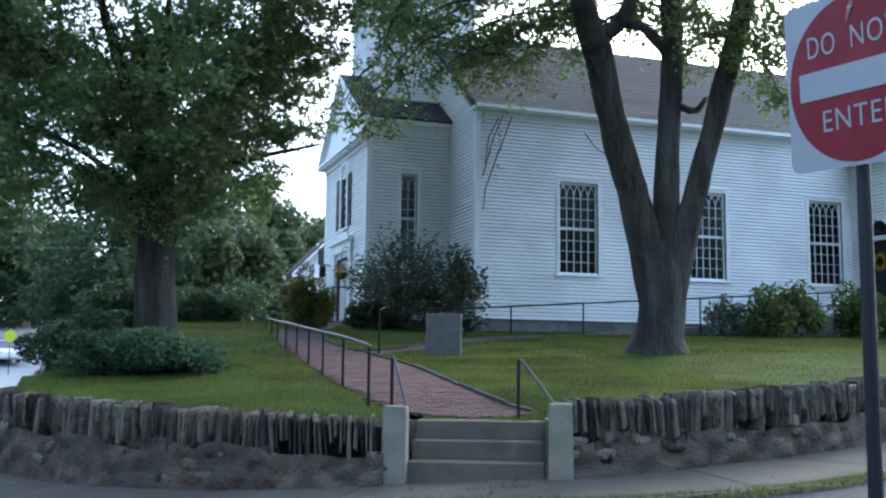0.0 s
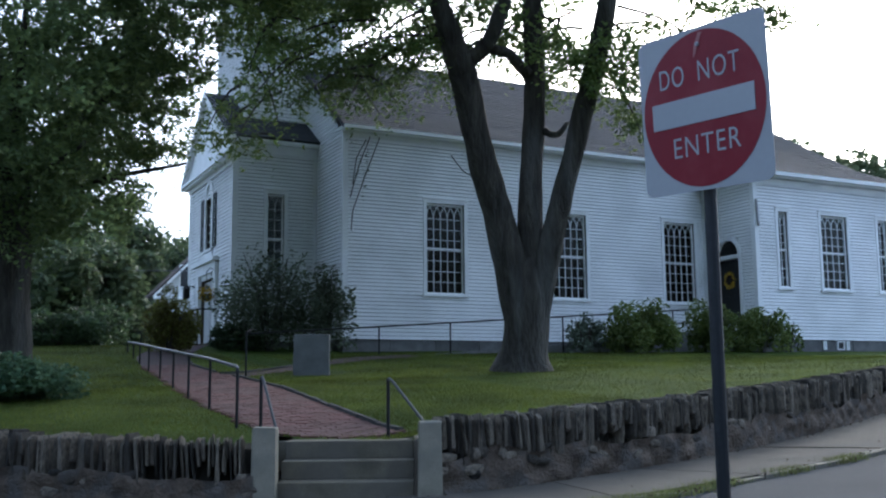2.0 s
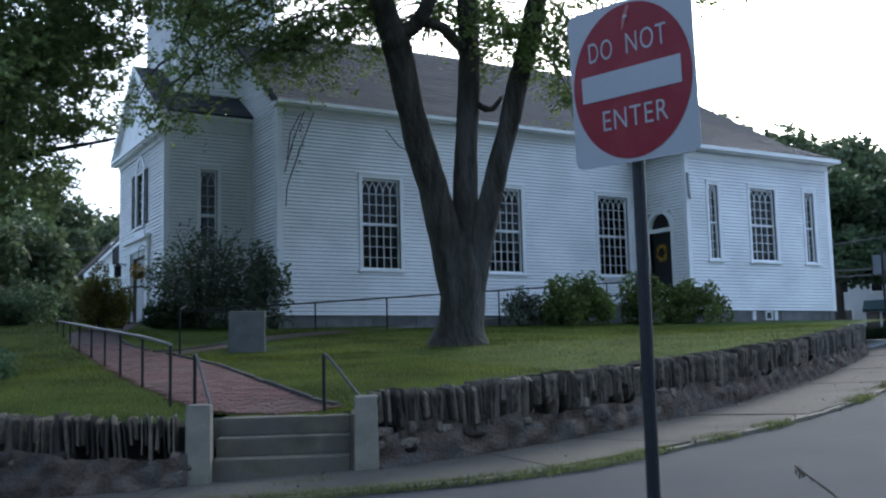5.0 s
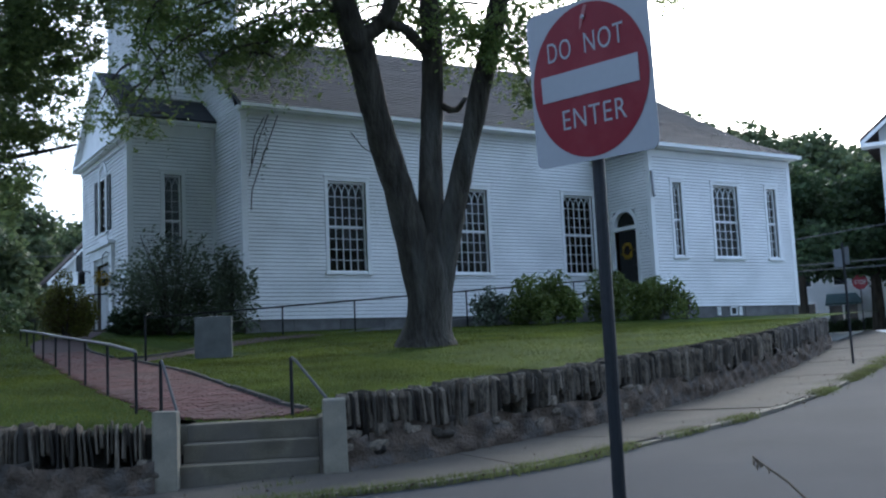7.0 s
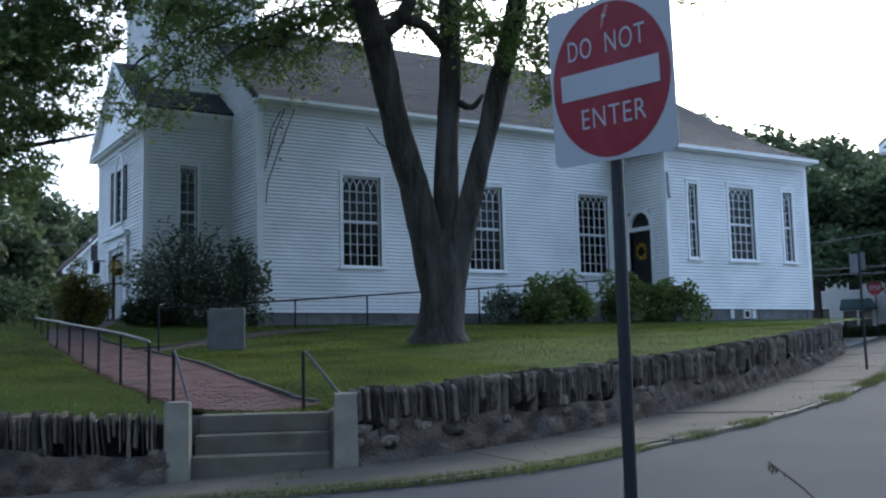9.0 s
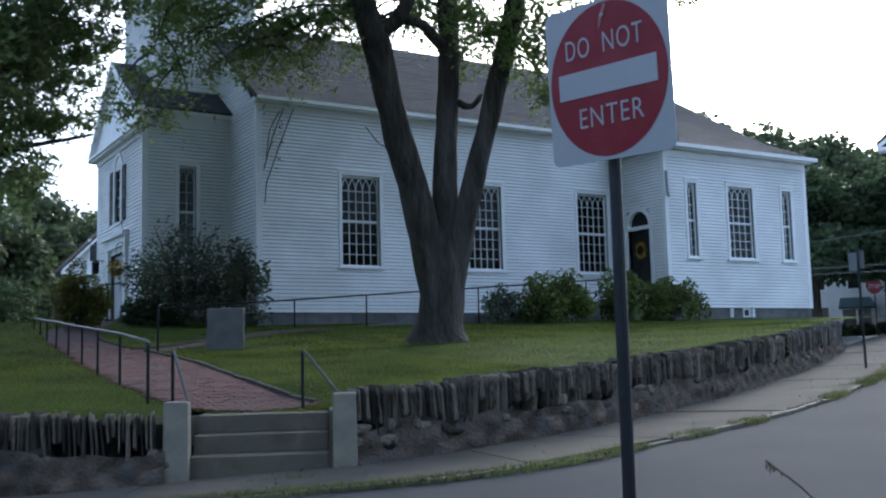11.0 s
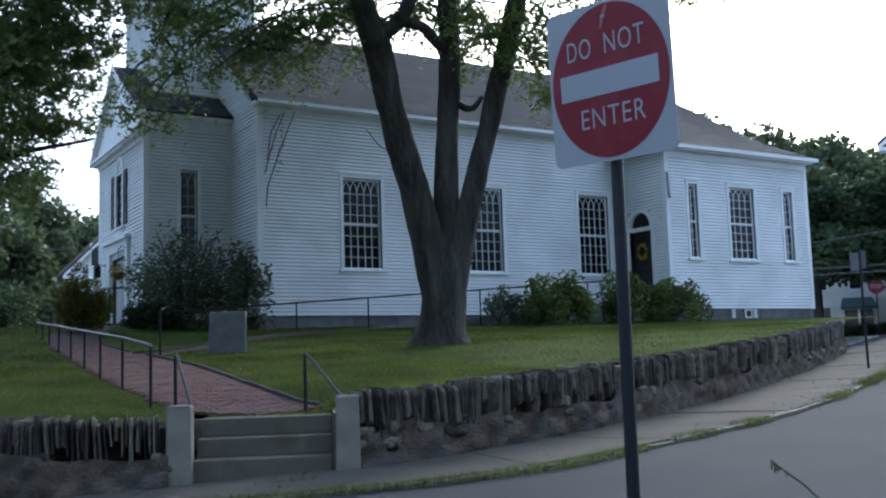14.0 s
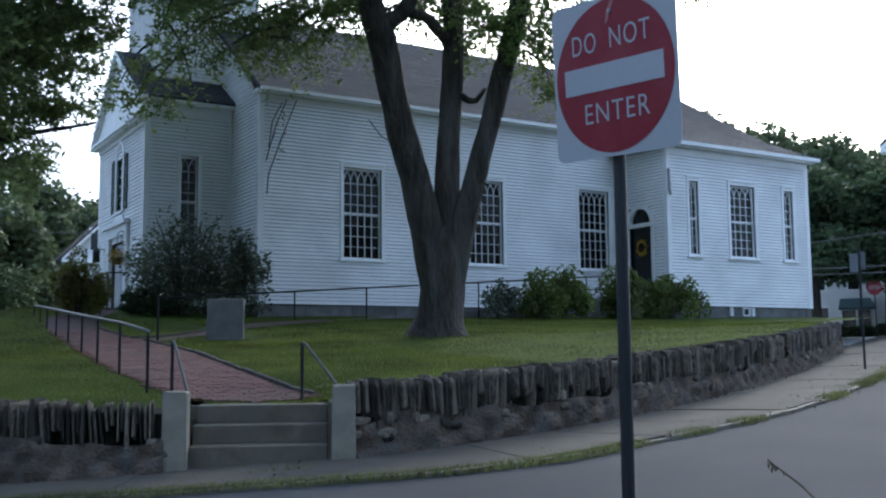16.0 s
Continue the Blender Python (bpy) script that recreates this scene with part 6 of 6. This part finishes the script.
def house(label, at, turn, w, l, hw, hr, windows, over=0.45):
    """A gabled house: gable towards -y in its own space, w wide, l long, walls hw and ridge hr high."""
    ob = thing("house", label, "house", at)
    ob.rotation_euler.z = radians(turn)
    bm = bmesh.new()
    prof = [(-w / 2, -1.5), (w / 2, -1.5), (w / 2, hw), (0, hr), (-w / 2, hw)]
    f, b = [bm.verts.new((x, 0, z)) for x, z in prof], [bm.verts.new((x, l, z)) for x, z in prof]
    bm.faces.new(f), bm.faces.new(b[::-1])
    for i in range(5):
        bm.faces.new((f[i], b[i], b[(i + 1) % 5], f[(i + 1) % 5]))
    bmesh.ops.recalc_face_normals(bm, faces=bm.faces[:])
    part("wall", bm, M_HOUSE, ob)
    k = (hr - hw) / (w / 2)
    for s in (-1, 1):
        bm = bmesh.new()
        ex = s * (w / 2 + over)
        ez = hw - k * over
        vs = [bm.verts.new((x, y, z + dz)) for dz in (0.06, 0.24) for x, y, z in ((ex, -over, ez), (0, -over, hr), (0, l + over, hr), (ex, l + over, ez))]
        for q in ((0, 1, 2, 3), (7, 6, 5, 4), (0, 4, 5, 1), (1, 5, 6, 2), (2, 6, 7, 3), (3, 7, 4, 0)):
            bm.faces.new([vs[i] for i in q])
        bmesh.ops.recalc_face_normals(bm, faces=bm.faces[:])
        roof = part("roof", bm, M_HOUSEROOF, ob)
        bm = bmesh.new()
        vs = [bm.verts.new((x, y, z + dz)) for dz in (-0.16, 0.055) for x, y, z in ((ex, -over - 0.03, ez), (0, -over - 0.03, hr), (0, -over + 0.05, hr), (ex, -over + 0.05, ez))]
        for q in ((0, 1, 2, 3), (7, 6, 5, 4), (0, 4, 5, 1), (1, 5, 6, 2), (2, 6, 7, 3), (3, 7, 4, 0)):
            bm.faces.new([vs[i] for i in q])
        bmesh.ops.recalc_face_normals(bm, faces=bm.faces[:])
        part("rake_board", bm, M_TRIM, ob)
    part("return_board", box_bm(-w / 2 - over, -over - 0.02, hw - k * over - 0.2, w / 2 + over, -0.01, hw - k * over - 0.02), M_TRIM, ob)
    for x, z, ww, wh in windows:
        win = new("window")
        win.parent = ob
        win.location = (x, 0, z)
        part("frame", box_bm(-ww / 2 - 0.1, -0.05, -0.1, ww / 2 + 0.1, 0.05, wh + 0.1), M_TRIM, win)
        part("pane", box_bm(-ww / 2, -0.065, 0, ww / 2, -0.052, wh), M_DARKGLASS, win)
    return ob


house("white gabled house among the trees behind the church", (18.5, 74.5, 3.4), -4, 7.6, 10, 5.0, 8.9, [(-2.1, 5.25, 0.55, 1.5), (-1.0, 5.25, 0.55, 1.5), (0, 1.5, 1.0, 1.6), (-2.4, 1.5, 1.0, 1.6)], 0.5)
white_house = house("white house with a green porch awning across the side street", (54.6, 38.2, 2.75), -57, 11, 9, 4.6, 7.4, [(-5.0, 0.15, 0.55, 0.7), (-4.0, 0.05, 1.2, 0.85), (-4.2, 2.0, 1.3, 0.9), (-1.9, 2.0, 0.6, 0.9), (-0.9, 2.0, 0.6, 0.9), (1.2, 0.1, 0.9, 0.9), (2.4, 2.0, 0.8, 0.9)], 0.4)
M_AWNING = material("faded_green_awning", (0.06, 0.10, 0.10), 0.7, 0.8, 3, 30, 0.1)
bm = bmesh.new()
vs = [bm.verts.new(c) for c in ((-2.7, -0.02, 1.45), (-1.0, -0.02, 1.45), (-0.6, -1.5, 0.85), (-2.7, -1.5, 0.85), (-2.7, -0.02, 1.36), (-1.0, -0.02, 1.36), (-0.6, -1.5, 0.70), (-2.7, -1.5, 0.70))]
for f in ((3, 2, 1, 0), (4, 5, 6, 7), (0, 1, 5, 4), (1, 2, 6, 5), (2, 3, 7, 6), (3, 0, 4, 7)):
    bm.faces.new([vs[k] for k in f])
part("awning", bm, M_AWNING, white_house, "faded green porch awning")
# flat dark panel on the wall, standing in for the porch's shaded depth
part("porch_opening", box_bm(-2.6, -0.05, -0.4, -1.0, 0.02, 0.72), M_DARKGLASS, white_house)
for x in (-2.62, -1.7, -0.7):
    part("porch_post", box_bm(x - 0.06, -1.45, -1.5, x + 0.06, -1.33, 0.72), M_TRIM, white_house)
house("tall house with brown roof and white rake boards", (46.9, 26.3, 2.1), -62, 9.0, 12, 9.4, 13.0, [(-2.4, 6, 0.9, 1.6), (0, 6, 0.9, 1.6), (2.4, 6, 0.9, 1.6)], 0.8)


def car(label, at, turn, paint):
    """A saloon: body and cabin shaped by sections, glass, lights and four wheels."""
    ob = thing("car", label, "car", at)
    ob.rotation_euler.z = radians(turn)
    bm = bmesh.new()
    secs = [(-2.2, 0.35, 0.62, 0.70), (-2.1, 0.25, 0.85, 0.84), (-1.2, 0.22, 0.95, 0.9), (0.0, 0.22, 0.97, 0.9), (1.2, 0.22, 0.95, 0.9), (2.0, 0.25, 0.9, 0.84), (2.2, 0.38, 0.68, 0.72)]
    rings = []
    for x, z0, z1, hw in secs:
        rings.append([bm.verts.new((x, y, z)) for y, z in ((-hw, z0 + 0.1), (-hw, z1 - 0.14), (-hw + 0.1, z1), (hw - 0.1, z1), (hw, z1 - 0.14), (hw, z0 + 0.1), (hw - 0.1, z0), (-hw + 0.1, z0))])
    for a, b in zip(rings, rings[1:]):
        for i in range(8):
            bm.faces.new((a[i], b[i], b[(i + 1) % 8], a[(i + 1) % 8]))
    bm.faces.new(rings[0][::-1]), bm.faces.new(rings[-1])
    bmesh.ops.recalc_face_normals(bm, faces=bm.faces[:])
    part("body", bm, paint, ob, smooth=False)

    def cabin(name, zs, mat):
        bm = bmesh.new()
        lo = [bm.verts.new((x, y, 0.95)) for x, y in ((-1.75, -0.78), (1.15, -0.78), (1.15, 0.78), (-1.75, 0.78))]
        hi = [bm.verts.new((x, y, zs)) for x, y in ((-1.1, -0.6), (0.35, -0.6), (0.35, 0.6), (-1.1, 0.6))]
        bm.faces.new(hi)
        for i in range(4):
            bm.faces.new((lo[i], lo[(i + 1) % 4], hi[(i + 1) % 4], hi[i]))
        part(name, bm, mat, ob)
    cabin("glass", 1.42, M_DARKGLASS)
    part("roof", box_bm(-1.15, -0.63, 1.42, 0.4, 0.63, 1.47, bevel=0.02), paint, ob)
    for x in (-1.35, 1.35):
        for y in (-0.86, 0.68):
            bm = bmesh.new()
            bmesh.ops.create_cone(bm, segments=18, radius1=0.33, radius2=0.33, depth=0.2, cap_ends=True, matrix=Matrix.Translation((x, y + 0.09, 0.33)) @ Matrix.Rotation(radians(90), 4, "X"))
            wheel = part("wheel", bm, M_DOOR, ob)
            bm = bmesh.new()
            bmesh.ops.create_cone(bm, segments=14, radius1=0.2, radius2=0.2, depth=0.22, cap_ends=True, matrix=Matrix.Translation((x, y + 0.09, 0.33)) @ Matrix.Rotation(radians(90), 4, "X"))
            part("rim", bm, M_RAIL, wheel)
    for y in (-0.62, 0.62):
        part("headlight", box_bm(2.05, y - 0.16, 0.62, 2.21, y + 0.16, 0.76, bevel=0.02), M_SIGNWHITE, ob)
    return ob


M_CARWHITE = material("white_car_paint", (0.75, 0.76, 0.78), 0.25, 0.95, 1, 10, 0.0, spec=0.5)
M_CARGREY = material("silver_car_paint", (0.45, 0.46, 0.48), 0.25, 0.95, 1, 10, 0.0, spec=0.5)
car("white saloon car parked on the far street", (-5.2, 74, 1.15), -75, M_CARWHITE)
car("silver car parked farther along the street", (-3.4, 82, 1.65), -80, M_CARGREY)
car("white car standing behind the shrubs", (8.4, 61.5, 2.15), 20, M_CARWHITE)
# asphalt with the sky's reflection put into a pale base colour
side_street = grid_sheet("side_street", -16, -2, 24, 120, 2.0, lambda x, y: max(ground_z(x, y) + 0.2, road_z(x, y) - 0.05), material("sky_paled_asphalt", (0.26, 0.26, 0.26), 0.8, 0.85, 0.6, 40, 0.3))
tagged(side_street, "worn side street with parked cars, paled for reflected sky", "road", kind="structure")
# concrete coloured far paler than its own tone, as sky glare
cross_street = grid_sheet("cross_street", 28, 48, 20, 60, 2.0, lambda x, y: max(ground_z(x, y) + 0.14, road_z(x, y) - 0.03), material("glare_paled_concrete", (0.68, 0.68, 0.67), 0.8, 0.85, 0.6, 40, 0.3))
tagged(cross_street, "cross street beyond the wall's end, coloured pale for sky glare", "road", kind="structure")

# stop sign, street post with plates, warning signs
stop = thing("stop_sign", "red octagonal stop sign on a thin post", "traffic sign", (47.4, 33.94, ground_z(47.4, 33.94)))
SZ = 4.34 - stop.location.z
SM = Matrix.Translation((0, 0, SZ)) @ Matrix.Rotation(radians(-54), 4, "Z")
bm = bmesh.new()
for r, d in ((0.40, 0.0),):
    fr = [bm.verts.new(SM @ Vector((r * math.cos(radians(22.5 + 45 * k)), -0.04, r * math.sin(radians(22.5 + 45 * k))))) for k in range(8)]
    bk = [bm.verts.new(v.co + SM.to_3x3() @ Vector((0, 0.01, 0))) for v in fr]
    bm.faces.new(fr), bm.faces.new(bk[::-1])
    for k in range(8):
        bm.faces.new((fr[k], bk[k], bk[(k + 1) % 8], fr[(k + 1) % 8]))
part("plate", bm, M_SIGNRED, stop)
part("post", tube_bm([(0, 0, -0.3), (0, 0, SZ + 0.3)], 0.035, 6), M_POLE, stop)
cu = bpy.data.curves.new("lettering", "FONT")
cu.body, cu.size, cu.align_x, cu.align_y, cu.offset = "STOP", 0.3, "CENTER", "CENTER", 0.006
tmp = new("lettering", cu)
me = bpy.data.meshes.new_from_object(tmp.evaluated_get(bpy.context.evaluated_depsgraph_get()))
bpy.data.objects.remove(tmp)
me.transform(SM @ Matrix.Translation((0, -0.046, 0)) @ Matrix.Rotation(radians(90), 4, "X") @ Matrix.Diagonal((0.8, 1, 1, 1)))
me.materials.clear()
me.materials.append(M_SIGNWHITE)
new("lettering", me).parent = stop

street_post = thing("street_sign", "grey street post with blank plate backs at the pavement", "street sign", (17.8, 13.05, road_z(17.8, 13.0)))
part("post", tube_bm([(0, 0, -0.2), (-0.03, 0, 2.45)], 0.026, 8), M_POLE, street_post)
M_PLATEBACK = material("dull_aluminium_back", (0.20, 0.21, 0.22), 0.6, 0.8, 4, 30, 0.1, metal=0.5)
part("plate", box_bm(-0.07, -0.02, 1.95, 0.09, -0.012, 2.32, bevel=0.003, m=Matrix.Rotation(radians(-40), 4, "Z") @ Matrix.Translation((-0.14, -0.03, 0))), M_PLATEBACK, street_post)
part("plate", box_bm(-0.09, -0.02, 2.0, 0.06, -0.012, 2.36, bevel=0.003, m=Matrix.Rotation(radians(-75), 4, "Z") @ Matrix.Translation((0.03, 0.06, 0))), M_PLATEBACK, street_post)
M_LIME = material("yellow_green_sheeting", (0.55, 0.60, 0.03), 0.4, 0.9, 4, 30, 0.0)
for x, y, z in ((-4.32, 67.6, 2.78), (-1.42, 66.5, 3.25)):
    g = ground_z(x, y)
    ws = thing("warning_sign", "yellow-green diamond warning sign on a post by the street", "traffic sign", (x, y, g), group="warning signs")
    part("plate", box_bm(-0.31, -0.03, -0.31, 0.31, -0.02, 0.31, m=Matrix.Translation((0, 0, z - g)) @ Matrix.Rotation(radians(45), 4, "Y")), M_LIME, ws)
    part("post", tube_bm([(0, 0, -0.3), (0, 0, z - g + 0.3)], 0.03, 6), M_POLE, ws)

# overhead wires between poles
M_WIRE = material("weathered_cable", (0.10, 0.10, 0.11), 0.7, 0.8, 5, 30, 0.0)


def wire(a, b, sag, r=0.02):
    a, b = Vector(a), Vector(b)
    pts = [a.lerp(b, t) - Vector((0, 0, sag * 4 * t * (1 - t))) for t in np.linspace(0, 1, 17)]
    ob = mesh_object("overhead_wire", tube_bm(pts, r, 5), M_WIRE)
    tagged(ob, "thin overhead cable strung between utility poles", "cable", "overhead wires")


def utility_pole(x, y, h):
    z = ground_z(x, y)
    ob = thing("utility_pole", "weathered wooden utility pole with a crossarm", "utility pole", (x, y, z))
    part("pole", tube_bm([(0, 0, -0.3), (0, 0, h)], [0.16, 0.11], 10), M_BARK, ob)
    part("crossarm", box_bm(-1.0, -0.06, h - 0.6, 1.0, 0.06, h - 0.45), M_BARK, ob)
    return z + h


utility_pole(-22, 60, 8.0)
utility_pole(30, 43.5, 8.5)
wire((-22, 60, 6.9), (30, 43.5, 7.3), 0.25)
utility_pole(58, 10, 8.5)
utility_pole(24, 46, 7.5)
wire((24, 46, 3.8), (58, 10, 9.4), 0.2)
wire((24, 46, 5.0), (58, 10, 6.1), 0.7)
wire((24, 46, 4.5), (58, 10, 5.0), 0.2)

# bricks of the path near the steps
verts, faces = [], []
rnd = random.Random(9)
y = 11.0
row = 0
BL, BW = 0.2, 0.098
while y < 24:
    x = 3.2 + (row % 2) * BL / 2
    while x < 5.7:
        if inside(x + BL / 2, y + BW / 2, PATH_POLY[::3]):
            o = len(verts)
            j = rnd.uniform(-0.004, 0.004)
            for xx, yy in ((x + 0.004, y + 0.004), (x + BL - 0.004, y + 0.004), (x + BL - 0.004, y + BW - 0.004), (x + 0.004, y + BW - 0.004)):
                verts.append((xx, yy, lawn_z(xx, yy) + 0.024 + j))
            for k in range(4):
                verts.append((verts[o + k][0], verts[o + k][1], verts[o + k][2] - 0.03))
            faces += [(o, o + 1, o + 2, o + 3)] + [(o + k, o + 4 + k, o + 4 + (k + 1) % 4, o + (k + 1) % 4) for k in range(4)]
        x += BL
    y += BW
    row += 1
tagged(raw("bricks", verts, faces, M_BRICKFAR, brick_path), "worn red paving bricks", kind="stuff")

# unseen near-side street trees behind the camera, added to dim walls and pane reflections
rnd = random.Random(40)
for k in range(8):
    far_tree(-34 + 6.2 * k + rnd.uniform(-1, 1), -17 - rnd.uniform(0, 9) + 0.004 * (k - 6) ** 2 * 30, road_z(-34 + 6.2 * k, -20), 4.6, rnd.uniform(10, 15), 300 + k, M_LEAF_FAR, 3000, 0.7, 0.1)
for k in range(11):
    far_tree(2 + 6.5 * k + rnd.uniform(-1.5, 1.5), -42 - rnd.uniform(0, 8), road_z(2 + 6.5 * k, -40), 5.0, rnd.uniform(11, 15), 330 + k, M_LEAF_FAR, 2600, 0.8, 0.05)
far_tree(46.2, 36.9, 2.3, 5.0, 9.3, 350, M_LEAF_DARK, 24000, 0.36, 0.3)
far_tree(50.2, 35.0, 2.3, 4.4, 8.8, 351, M_LEAF_DARK, 18000, 0.36, 0.33)
far_tree(65.6, 61.6, 4.6, 3.6, 16.0, 352, M_LEAF_FAR, 7000, 0.5, 0.2)
far_tree(67.6, 59.4, 4.6, 3.6, 13.8, 353, M_LEAF_FAR, 7000, 0.5, 0.2)
# unseen trees across the side street, added to block sky light from the left
for k in range(5):
    far_tree(-19 + rnd.uniform(-2, 2), 8 + 8.5 * k, road_z(-19, 8), 4.6, rnd.uniform(10, 13), 360 + k, M_LEAF_FAR, 4000, 0.6, 0.08)
